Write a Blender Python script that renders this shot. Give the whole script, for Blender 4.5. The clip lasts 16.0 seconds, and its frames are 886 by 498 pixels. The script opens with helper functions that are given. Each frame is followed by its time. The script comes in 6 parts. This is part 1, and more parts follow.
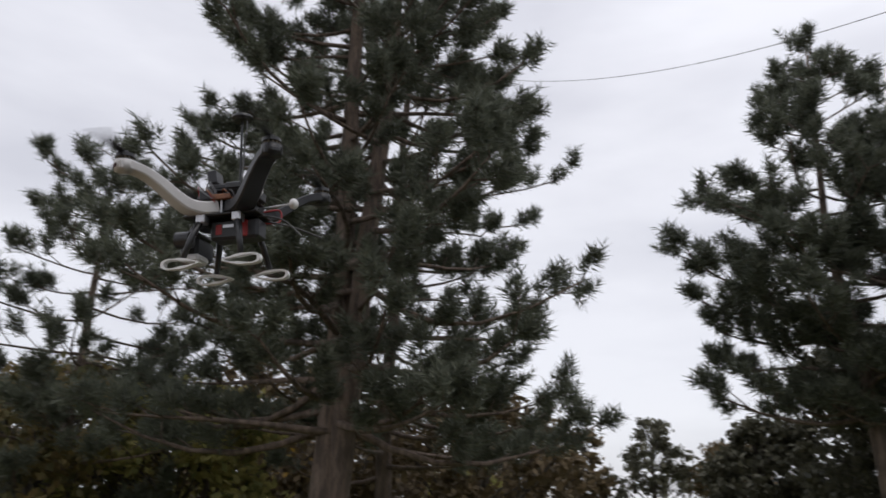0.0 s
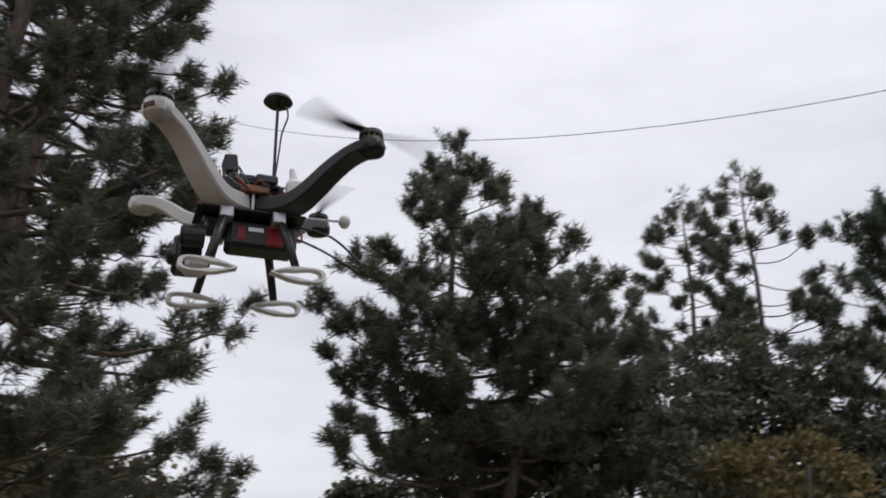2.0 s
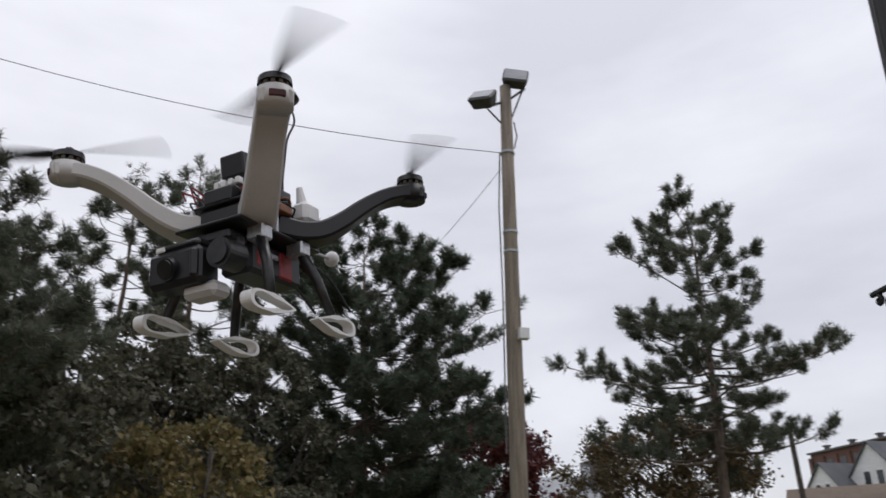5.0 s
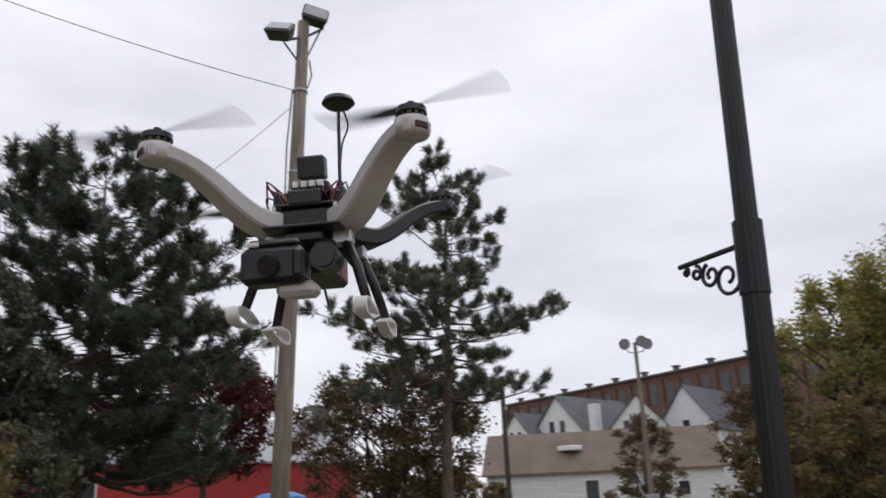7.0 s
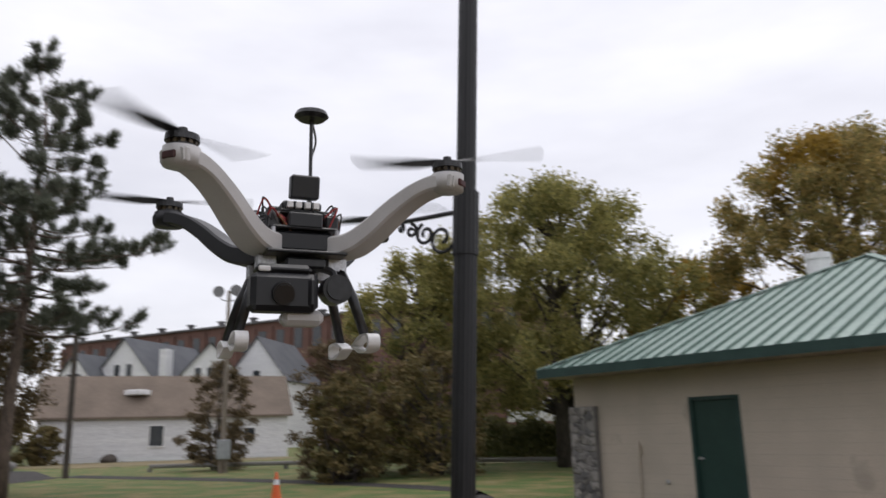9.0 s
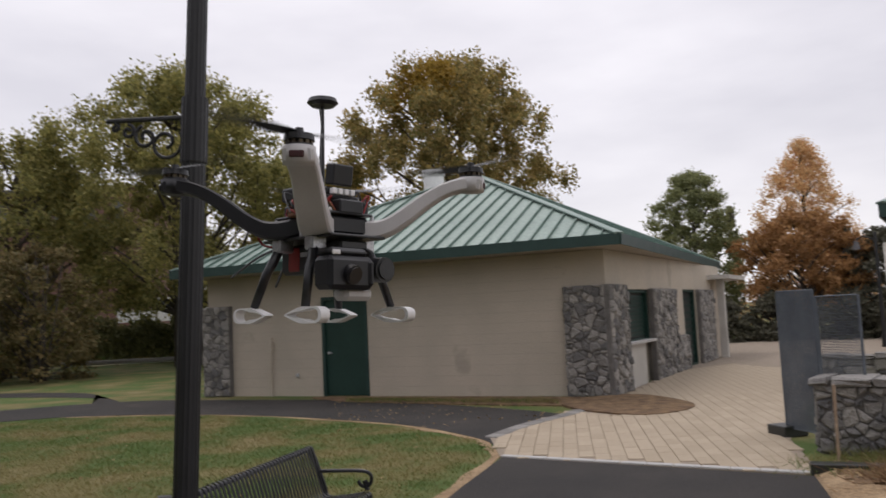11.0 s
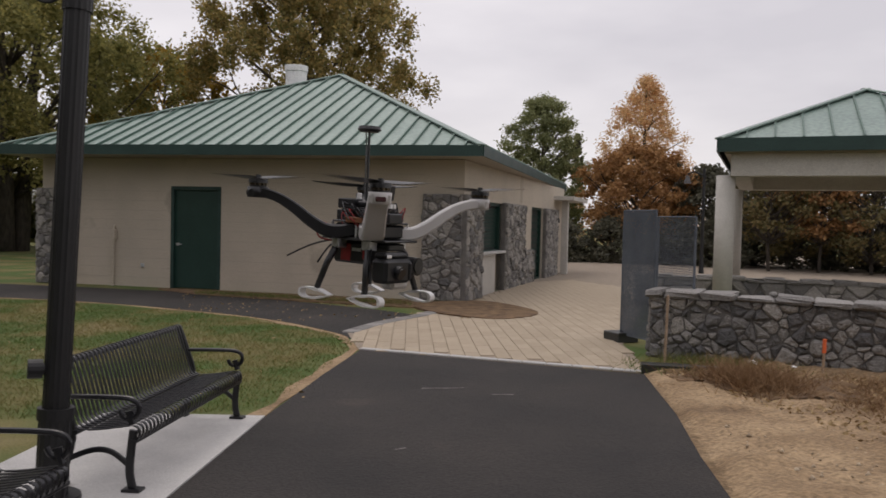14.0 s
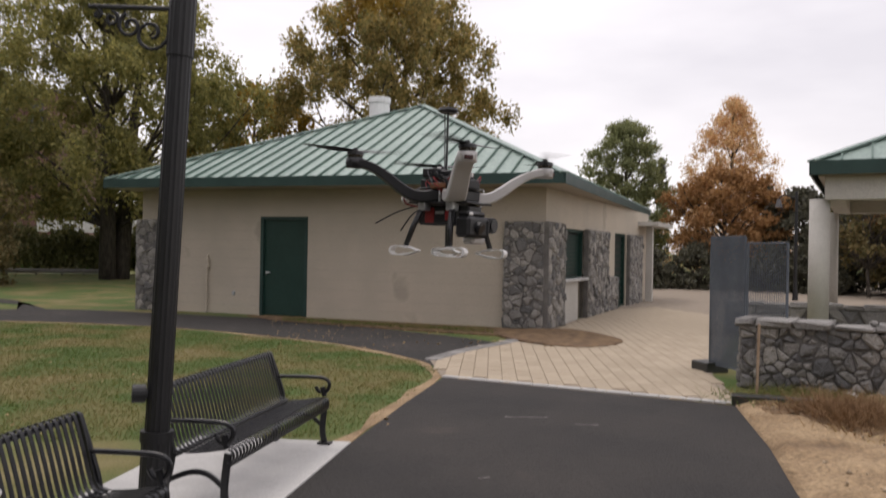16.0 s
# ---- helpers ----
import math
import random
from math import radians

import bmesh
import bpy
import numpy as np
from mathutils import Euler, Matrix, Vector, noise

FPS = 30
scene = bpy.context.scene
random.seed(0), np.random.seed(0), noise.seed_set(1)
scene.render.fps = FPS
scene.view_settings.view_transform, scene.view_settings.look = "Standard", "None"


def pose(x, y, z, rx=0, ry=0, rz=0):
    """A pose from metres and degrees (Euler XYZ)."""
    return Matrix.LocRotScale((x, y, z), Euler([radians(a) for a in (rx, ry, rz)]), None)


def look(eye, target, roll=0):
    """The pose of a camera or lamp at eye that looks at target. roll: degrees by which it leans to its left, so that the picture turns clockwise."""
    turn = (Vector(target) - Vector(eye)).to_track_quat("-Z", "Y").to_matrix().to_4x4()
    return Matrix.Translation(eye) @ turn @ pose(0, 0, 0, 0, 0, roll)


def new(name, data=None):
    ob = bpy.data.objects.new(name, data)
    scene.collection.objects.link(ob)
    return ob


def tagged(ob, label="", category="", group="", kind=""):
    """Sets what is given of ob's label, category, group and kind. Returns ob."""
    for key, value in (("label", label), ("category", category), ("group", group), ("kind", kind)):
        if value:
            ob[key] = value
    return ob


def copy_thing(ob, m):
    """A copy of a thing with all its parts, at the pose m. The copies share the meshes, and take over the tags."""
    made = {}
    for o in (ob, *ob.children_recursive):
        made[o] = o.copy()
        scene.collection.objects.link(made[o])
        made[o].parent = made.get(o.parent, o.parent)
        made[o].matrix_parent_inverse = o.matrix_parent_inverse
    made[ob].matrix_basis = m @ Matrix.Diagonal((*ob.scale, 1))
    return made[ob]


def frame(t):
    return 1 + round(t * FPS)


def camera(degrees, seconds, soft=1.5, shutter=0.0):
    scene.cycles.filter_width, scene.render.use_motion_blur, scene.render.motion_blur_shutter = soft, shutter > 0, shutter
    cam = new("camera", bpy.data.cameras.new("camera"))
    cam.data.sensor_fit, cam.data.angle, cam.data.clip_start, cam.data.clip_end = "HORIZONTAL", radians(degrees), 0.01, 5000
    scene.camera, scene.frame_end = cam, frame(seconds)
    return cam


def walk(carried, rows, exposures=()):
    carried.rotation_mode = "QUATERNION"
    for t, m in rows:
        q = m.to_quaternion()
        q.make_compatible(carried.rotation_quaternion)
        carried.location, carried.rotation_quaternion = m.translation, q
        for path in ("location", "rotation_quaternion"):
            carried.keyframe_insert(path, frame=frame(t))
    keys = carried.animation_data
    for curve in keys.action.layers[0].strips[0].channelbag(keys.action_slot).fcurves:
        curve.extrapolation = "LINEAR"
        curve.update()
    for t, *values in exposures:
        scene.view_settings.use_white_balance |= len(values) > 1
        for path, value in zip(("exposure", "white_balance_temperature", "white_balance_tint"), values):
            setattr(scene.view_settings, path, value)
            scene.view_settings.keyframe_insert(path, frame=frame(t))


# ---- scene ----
cam = camera(59.4, 16.0, soft=1.6, shutter=0.4)
PATH = [
    (0, (-1.972, 1.115, 1.883), (-2.915, -0.538, 2.498), 1.9),
    (0.5, (-1.772, 0.983, 1.861), (-2.935, -0.537, 2.443), 1.8),
    (1, (-1.67, 0.775, 1.817), (-2.979, -0.609, 2.427), 2.1),
    (1.5, (-1.568, 0.6, 1.859), (-3.03, -0.568, 2.567), 1.9),
    (2, (-1.452, 0.466, 1.772), (-3.053, -0.444, 2.553), 1.6),
    (2.5, (-1.359, 0.43, 1.769), (-3.046, -0.241, 2.609), 2.1),
    (3, (-1.345, 0.375, 1.711), (-3.105, -0.064, 2.552), 1.5),
    (3.5, (-1.367, 0.227, 1.674), (-3.169, -0.077, 2.488), 2.9),
    (4, (-1.375, 0.115, 1.73), (-3.194, 0.092, 2.561), 0.8),
    (4.5, (-1.354, 0.011, 1.693), (-3.169, 0.263, 2.494), -0.7),
    (7, (-1.608, -0.693, 1.648), (-3.173, 0.392, 2.26), -2.2),
    (7.5, (-1.682, -0.888, 1.643), (-3.105, 0.398, 2.209), -1.8),
    (8, (-1.784, -1.048, 1.623), (-3.028, 0.437, 2.12), -2.9),
    (8.5, (-1.923, -1.16, 1.607), (-2.964, 0.475, 2.1), -2.0),
    (9, (-2.092, -1.298, 1.57), (-2.906, 0.47, 2.029), -1.5),
    (9.5, (-2.187, -1.509, 1.539), (-2.671, 0.405, 1.858), -1.5),
    (10, (-2.334, -1.630, 1.668), (-2.602, 0.335, 1.928), -2.4),
    (12.5, (-2.88, -1.718, 1.51), (-2.327, 0.204, 1.507), 0.4),
    (13, (-2.866, -1.711, 1.487), (-2.259, 0.193, 1.432), 1.5),
    (13.5, (-2.885, -1.71, 1.487), (-2.265, 0.19, 1.424), 2.5),
    (14, (-2.919, -1.744, 1.491), (-2.42, 0.192, 1.426), 1.4),
    (14.5, (-2.906, -1.763, 1.481), (-2.447, 0.183, 1.408), 1.5),
    (15, (-2.942, -1.777, 1.444), (-2.548, 0.179, 1.304), 0.9),
    (15.5, (-2.952, -1.776, 1.486), (-2.649, 0.195, 1.34), 0.5),
    (16, (-2.94, -1.797, 1.511), (-2.647, 0.181, 1.51), 1.0),
]
EXPOSURE = [(0, 0.13, 6500, 10), (2, 0.04, 6500, 10), (4.5, 0.05, 6500, 10), (7, 0.2, 6550, 10), (9, 0.3, 6600, 11), (10, 0.38, 6700, 12), (12.5, -0.1, 6900, 14), (13.5, -0.02, 6950, 14), (14.5, 0.2, 7000, 14), (15.5, 0.66, 7000, 14), (16, 0.4, 7000, 14)]
walk(cam, [(t, look(e, g, r)) for t, e, g, r in PATH], EXPOSURE)

# ---- light ----
def make_world():
    w = bpy.data.worlds.new("overcast_sky")
    scene.world = w
    w.use_nodes = True
    nt = w.node_tree
    nt.nodes.clear()
    out = nt.nodes.new("ShaderNodeOutputWorld")
    bg = nt.nodes.new("ShaderNodeBackground")
    tc = nt.nodes.new("ShaderNodeTexCoord")
    mp = nt.nodes.new("ShaderNodeMapping")
    mp.inputs["Scale"].default_value = (1.0, 1.0, 3.2)
    n1 = nt.nodes.new("ShaderNodeTexNoise")
    n1.inputs["Scale"].default_value = 2.1
    n1.inputs["Detail"].default_value = 5.0
    n1.inputs["Roughness"].default_value = 0.5
    ramp = nt.nodes.new("ShaderNodeValToRGB")
    ramp.color_ramp.elements[0].position = 0.34
    ramp.color_ramp.elements[0].color = (0.60, 0.60, 0.655, 1)
    ramp.color_ramp.elements[1].position = 0.66
    ramp.color_ramp.elements[1].color = (0.80, 0.80, 0.85, 1)
    sky = nt.nodes.new("ShaderNodeTexSky")
    sky.sky_type = "NISHITA"
    sky.sun_disc = False
    sky.sun_elevation = radians(66)
    sky.sun_rotation = radians(-13)
    mix = nt.nodes.new("ShaderNodeMix")
    mix.data_type = "RGBA"
    mix.inputs[0].default_value = 0.015
    nt.links.new(tc.outputs["Generated"], mp.inputs["Vector"])
    nt.links.new(mp.outputs["Vector"], n1.inputs["Vector"])
    nt.links.new(n1.outputs["Fac"], ramp.inputs["Fac"])
    nt.links.new(ramp.outputs["Color"], mix.inputs[6])
    nt.links.new(sky.outputs["Color"], mix.inputs[7])
    # an overcast dome grows brighter toward the zenith
    sep = nt.nodes.new("ShaderNodeSeparateXYZ")
    up = nt.nodes.new("ShaderNodeMath")
    up.operation = "MAXIMUM"
    up.inputs[1].default_value = 0.0
    cube = nt.nodes.new("ShaderNodeMath")
    cube.operation = "POWER"
    cube.inputs[1].default_value = 2.6
    gain = nt.nodes.new("ShaderNodeMath")
    gain.operation = "MULTIPLY_ADD"
    gain.inputs[1].default_value, gain.inputs[2].default_value = 0.5, 0.945
    scale = nt.nodes.new("ShaderNodeVectorMath")
    scale.operation = "SCALE"
    nt.links.new(tc.outputs["Generated"], sep.inputs[0])
    nt.links.new(sep.outputs["Z"], up.inputs[0])
    nt.links.new(up.outputs[0], cube.inputs[0])
    nt.links.new(cube.outputs[0], gain.inputs[0])
    nt.links.new(mix.outputs[2], scale.inputs[0])
    nt.links.new(gain.outputs[0], scale.inputs["Scale"])
    nt.links.new(scale.outputs[0], bg.inputs["Color"])
    bg.inputs["Strength"].default_value = 1.0
    nt.links.new(bg.outputs["Background"], out.inputs["Surface"])


make_world()
sun = new("sun", bpy.data.lights.new("sun", "SUN"))
sun.data.energy = 0.5
sun.data.angle = radians(25)
sun.data.color = (1.0, 0.97, 0.93)
sun.matrix_world = look((-3, 13, 30), (0, 0, 0))


# ---- materials ----
def mat(name, a, b=None, rough=0.7, scale=6.0, fine=60.0, bump=0.15, metal=0.0, island=False, per_object=0.0, through_light=0.0, stretch=(1, 1, 1), stain=None, hard=0.14, grain=0.2):
    """A two-scale material: broad colour drift from a to b, fine grain in value and relief."""
    b = b or tuple(c * 0.75 for c in a)
    m = bpy.data.materials.new(name)
    m.use_nodes = True
    nt = m.node_tree
    p = nt.nodes["Principled BSDF"]
    p.inputs["Metallic"].default_value = metal
    tc = nt.nodes.new("ShaderNodeTexCoord")
    mp = nt.nodes.new("ShaderNodeMapping")
    mp.inputs["Scale"].default_value = stretch
    nt.links.new(tc.outputs["Object"], mp.inputs["Vector"])
    big = nt.nodes.new("ShaderNodeTexNoise")
    big.inputs["Scale"].default_value = scale
    big.inputs["Detail"].default_value = 4.0
    small = nt.nodes.new("ShaderNodeTexNoise")
    small.inputs["Scale"].default_value = fine
    small.inputs["Detail"].default_value = 3.0
    for n in (big, small):
        nt.links.new(mp.outputs["Vector"], n.inputs["Vector"])
    ramp = nt.nodes.new("ShaderNodeValToRGB")
    ramp.color_ramp.elements[0].position, ramp.color_ramp.elements[1].position = 0.5 - hard, 0.5 + hard
    ramp.color_ramp.elements[0].color, ramp.color_ramp.elements[1].color = (*a, 1), (*b, 1)
    if stain:
        e = ramp.color_ramp.elements.new(0.7)
        e.color = (*stain, 1)
    fac = big.outputs["Fac"]
    if island or per_object:
        g = nt.nodes.new("ShaderNodeNewGeometry" if island else "ShaderNodeObjectInfo")
        r = g.outputs["Random Per Island"] if island else g.outputs["Random"]
        k = nt.nodes.new("ShaderNodeMix")
        k.inputs[0].default_value = (0.65 if island is True else island) if island else per_object
        nt.links.new(fac, k.inputs[2])
        nt.links.new(r, k.inputs[3])
        fac = k.outputs[0]
        ramp.color_ramp.elements[0].position, ramp.color_ramp.elements[1].position = (0.15, 0.85) if island is True or per_object else (0.38, 0.6)
    nt.links.new(fac, ramp.inputs["Fac"])
    hsv = nt.nodes.new("ShaderNodeHueSaturation")
    mr = nt.nodes.new("ShaderNodeMapRange")
    mr.inputs[1].default_value, mr.inputs[2].default_value = 0.3, 0.7
    mr.inputs[3].default_value, mr.inputs[4].default_value = 1 - grain, 1 + grain
    nt.links.new(small.outputs["Fac"], mr.inputs[0])
    nt.links.new(mr.outputs[0], hsv.inputs["Value"])
    nt.links.new(ramp.outputs["Color"], hsv.inputs["Color"])
    nt.links.new(hsv.outputs["Color"], p.inputs["Base Color"])
    rr = nt.nodes.new("ShaderNodeMapRange")
    rr.inputs[3].default_value, rr.inputs[4].default_value = max(rough - 0.1, 0.05), min(rough + 0.1, 1.0)
    nt.links.new(big.outputs["Fac"], rr.inputs[0])
    nt.links.new(rr.outputs[0], p.inputs["Roughness"])
    if bump:
        bp = nt.nodes.new("ShaderNodeBump")
        bp.inputs["Strength"].default_value = bump
        bp.inputs["Distance"].default_value = 0.02
        nt.links.new(small.outputs["Fac"], bp.inputs["Height"])
        nt.links.new(bp.outputs["Normal"], p.inputs["Normal"])
    if through_light:
        tr = nt.nodes.new("ShaderNodeBsdfTranslucent")
        nt.links.new(hsv.outputs["Color"], tr.inputs["Color"])
        ms = nt.nodes.new("ShaderNodeMixShader")
        ms.inputs[0].default_value = through_light
        nt.links.new(p.outputs[0], ms.inputs[1])
        nt.links.new(tr.outputs[0], ms.inputs[2])
        nt.links.new(ms.outputs[0], nt.nodes["Material Output"].inputs["Surface"])
    return m


M = {}
M["grass"] = mat("grass", (0.064, 0.108, 0.018), (0.155, 0.135, 0.046), 0.95, 0.9, 60, 0.6, stain=(0.21, 0.175, 0.08), hard=0.09, grain=0.25)
M["blade"] = mat("grass_blade", (0.078, 0.132, 0.022), (0.225, 0.185, 0.07), 0.7, 0.9, 30, 0, island=0.2, through_light=0.45)
M["asphalt"] = mat("asphalt", (0.017, 0.015, 0.0138), (0.037, 0.032, 0.0285), 0.9, 0.8, 60, 0.7, grain=0.38, stain=(0.055, 0.046, 0.039))
M["paver"] = mat("paver", (0.345, 0.28, 0.2), (0.42, 0.345, 0.255), 0.85, 3, 120, 0.25, per_object=0.5)
M["joint"] = mat("joint_sand", (0.25, 0.205, 0.155), (0.31, 0.255, 0.2), 0.95, 8, 200, 0.3)
M["concrete"] = mat("concrete", (0.42, 0.41, 0.40), (0.52, 0.51, 0.49), 0.85, 2.2, 150, 0.2, stain=(0.33, 0.31, 0.29))
M["dirt"] = mat("dirt", (0.35, 0.245, 0.14), (0.225, 0.148, 0.08), 0.95, 1.2, 28, 1.0, stain=(0.13, 0.083, 0.047), hard=0.11, grain=0.34, stretch=(1.0, 1.3, 1))
M["clod"] = mat("earth_crumbs", (0.20, 0.14, 0.085), (0.48, 0.39, 0.28), 0.95, 5, 60, 0.3, island=True)
M["scuff"] = mat("asphalt_scrape", (0.13, 0.12, 0.11), (0.24, 0.225, 0.21), 0.9, 20, 120, 0.2)
M["leaf_litter"] = mat("fallen_leaf", (0.26, 0.17, 0.08), (0.42, 0.31, 0.16), 0.9, 4, 60, 0, island=True)
M["mulch"] = mat("mulch", (0.105, 0.062, 0.032), (0.23, 0.145, 0.075), 0.95, 5, 70, 0.9)
M["block"] = mat("painted_block", (0.43, 0.378, 0.305), (0.49, 0.428, 0.345), 0.8, 0.9, 60, 0.15, stain=(0.385, 0.335, 0.27))
M["beam"] = mat("beam_paint", (0.44, 0.42, 0.38), (0.5, 0.48, 0.44), 0.7, 2, 90, 0.1)
M["soffit"] = mat("soffit", (0.36, 0.32, 0.27), (0.42, 0.37, 0.31), 0.8, 2, 90, 0.1)
M["roof"] = mat("green_metal_roof", (0.185, 0.26, 0.228), (0.235, 0.31, 0.275), 0.42, 0.8, 14, 0.05, metal=0.25)
M["seam"] = mat("green_seam", (0.08, 0.14, 0.115), (0.10, 0.17, 0.14), 0.45, 2, 30, 0.05, metal=0.2)
M["fascia"] = mat("green_fascia", (0.014, 0.040, 0.034), (0.02, 0.052, 0.044), 0.45, 2, 40, 0.05)
M["door"] = mat("green_door", (0.007, 0.034, 0.026), (0.011, 0.042, 0.032), 0.45, 2, 50, 0.05)
M["dark"] = mat("dark_opening", (0.02, 0.022, 0.02), (0.03, 0.032, 0.03), 0.4, 2, 40, 0.05)
M["bin"] = mat("dull_navy_steel", (0.012, 0.014, 0.02), (0.022, 0.024, 0.03), 0.75, 2, 40, 0.1)
M["dry_turf"] = mat("dry_turf", (0.13, 0.11, 0.05), (0.22, 0.17, 0.09), 0.95, 0.5, 30, 0.5, stain=(0.11, 0.085, 0.05))
M["stone"] = mat("field_stone", (0.115, 0.113, 0.112), (0.34, 0.32, 0.29), 0.88, 13, 45, 1.0, per_object=0.7)
M["mortar"] = mat("mortar", (0.125, 0.118, 0.11), (0.18, 0.17, 0.158), 0.95, 6, 120, 0.4)
M["cap"] = mat("cap_stone", (0.15, 0.144, 0.137), (0.285, 0.272, 0.255), 0.88, 9, 45, 0.8, per_object=0.5)
M["steel"] = mat("black_enamel", (0.008, 0.008, 0.01), (0.013, 0.013, 0.016), 0.32, 5, 90, 0.05)
M["lamp_black"] = mat("lamp_paint", (0.006, 0.006, 0.007), (0.010, 0.010, 0.011), 0.5, 5, 90, 0.08)
M["timber"] = mat("weathered_pole", (0.30, 0.255, 0.205), (0.20, 0.165, 0.13), 0.9, 3, 40, 0.5, stretch=(6, 6, 0.5))
M["bark"] = mat("pine_bark", (0.19, 0.14, 0.11), (0.085, 0.064, 0.052), 0.95, 5, 30, 0.9, stretch=(3, 3, 0.7))
M["bark_grey"] = mat("grey_bark", (0.10, 0.085, 0.07), (0.055, 0.045, 0.038), 0.95, 5, 30, 0.8, stretch=(3, 3, 0.7))
M["needle"] = mat("pine_needles", (0.092, 0.105, 0.078), (0.155, 0.165, 0.115), 0.5, 0.8, 20, 0, island=True, through_light=0.4)
M["needle_soft"] = mat("white_pine_needles", (0.06, 0.078, 0.054), (0.108, 0.13, 0.087), 0.6, 0.8, 20, 0, island=True, through_light=0.35)
M["cedar"] = mat("dark_cedar", (0.068, 0.069, 0.049), (0.135, 0.127, 0.081), 0.75, 1, 20, 0, island=True, through_light=0.25)
M["rust"] = mat("rust_leaves", (0.095, 0.072, 0.04), (0.19, 0.135, 0.068), 0.8, 1, 20, 0, island=True, through_light=0.2)
M["maple"] = mat("turning_leaves", (0.15, 0.162, 0.054), (0.42, 0.365, 0.125), 0.75, 0.25, 20, 0, island=True, through_light=0.55)
M["maple_gold"] = mat("gold_leaves", (0.155, 0.158, 0.056), (0.45, 0.32, 0.115), 0.75, 0.3, 20, 0, island=True, through_light=0.55)
M["yellow"] = mat("yellow_leaves", (0.30, 0.20, 0.03), (0.42, 0.27, 0.05), 0.75, 0.4, 20, 0, island=True, through_light=0.35)
M["orange"] = mat("orange_leaves", (0.60, 0.33, 0.15), (0.74, 0.56, 0.31), 0.75, 0.35, 20, 0, island=True, through_light=0.55)
M["linden"] = mat("green_leaves", (0.16, 0.185, 0.085), (0.3, 0.31, 0.14), 0.75, 0.4, 20, 0, island=True, through_light=0.45)
M["copper_leaf"] = mat("copper_leaves", (0.25, 0.12, 0.045), (0.44, 0.25, 0.10), 0.75, 0.4, 20, 0, island=True, through_light=0.35)
M["winding"] = mat("copper_winding", (0.07, 0.055, 0.04), (0.11, 0.085, 0.05), 0.45, 60, 300, 0, metal=0.5)
M["burgundy"] = mat("burgundy_leaves", (0.06, 0.012, 0.014), (0.13, 0.028, 0.025), 0.75, 0.5, 20, 0, island=True, through_light=0.25)
M["bush"] = mat("olive_leaves", (0.099, 0.097, 0.036), (0.233, 0.165, 0.067), 0.8, 0.5, 20, 0, island=True, through_light=0.25)
M["far_leaf"] = mat("far_woods", (0.10, 0.075, 0.055), (0.16, 0.12, 0.07), 0.9, 0.3, 20, 0, island=True, through_light=0.2)
M["hedge"] = mat("hedge_leaves", (0.075, 0.09, 0.034), (0.18, 0.17, 0.065), 0.8, 0.5, 20, 0, island=True, through_light=0.2)
M["dry"] = mat("dry_stalks", (0.16, 0.085, 0.04), (0.33, 0.21, 0.11), 0.9, 2, 30, 0, island=True, through_light=0.2)
M["red_wall"] = mat("red_siding", (0.33, 0.025, 0.022), (0.40, 0.034, 0.03), 0.7, 0.5, 30, 0.1)
M["grey_roof"] = mat("grey_metal_roof", (0.25, 0.26, 0.28), (0.31, 0.32, 0.34), 0.5, 0.5, 20, 0.05)
M["slate"] = mat("slate_shingles", (0.075, 0.08, 0.09), (0.11, 0.115, 0.125), 0.85, 0.4, 9, 0.3)
M["brown_roof"] = mat("brown_shingles", (0.135, 0.105, 0.08), (0.18, 0.14, 0.11), 0.9, 0.4, 9, 0.3)
M["white_wall"] = mat("white_siding", (0.66, 0.66, 0.67), (0.74, 0.74, 0.74), 0.7, 0.6, 8, 0.1, stretch=(0.2, 0.2, 6))
M["brick"] = mat("mill_brick", (0.115, 0.06, 0.048), (0.16, 0.085, 0.068), 0.9, 0.3, 12, 0.2)
M["pane"] = mat("far_glass", (0.03, 0.035, 0.04), (0.05, 0.055, 0.06), 0.15, 1, 20, 0)
M["white_paint"] = mat("white_paint", (0.72, 0.72, 0.72), (0.8, 0.8, 0.79), 0.5, 4, 60, 0.05)
M["galv"] = mat("galvanised_metal", (0.36, 0.38, 0.40), (0.44, 0.46, 0.48), 0.5, 5, 60, 0.05, metal=0.4)
M["lamp_housing"] = mat("lamp_housing", (0.075, 0.072, 0.075), (0.10, 0.095, 0.095), 0.5, 6, 60, 0.05)
M["lens"] = mat("lamp_lens", (0.30, 0.30, 0.33), (0.36, 0.36, 0.38), 0.15, 6, 60, 0)
M["scrim"] = mat("grey_mesh_panel", (0.085, 0.1, 0.12), (0.12, 0.138, 0.16), 0.7, 3, 80, 0.1)
M["cone"] = mat("cone_orange", (0.75, 0.13, 0.03), (0.8, 0.16, 0.05), 0.5, 6, 60, 0)
M["tarp"] = mat("blue_tarp", (0.03, 0.16, 0.42), (0.05, 0.22, 0.5), 0.5, 4, 30, 0.3)
M["grey_cloth"] = mat("grey_cloth", (0.42, 0.42, 0.42), (0.5, 0.5, 0.5), 0.8, 4, 30, 0.3)
M["silver"] = mat("silver_car_paint", (0.30, 0.31, 0.33), (0.34, 0.35, 0.37), 0.3, 3, 30, 0, metal=0.3)
M["rubber"] = mat("rubber", (0.012, 0.012, 0.012), (0.02, 0.02, 0.02), 0.8, 8, 80, 0.1)
M["wood"] = mat("raw_timber", (0.38, 0.28, 0.19), (0.3, 0.21, 0.14), 0.85, 4, 40, 0.3)
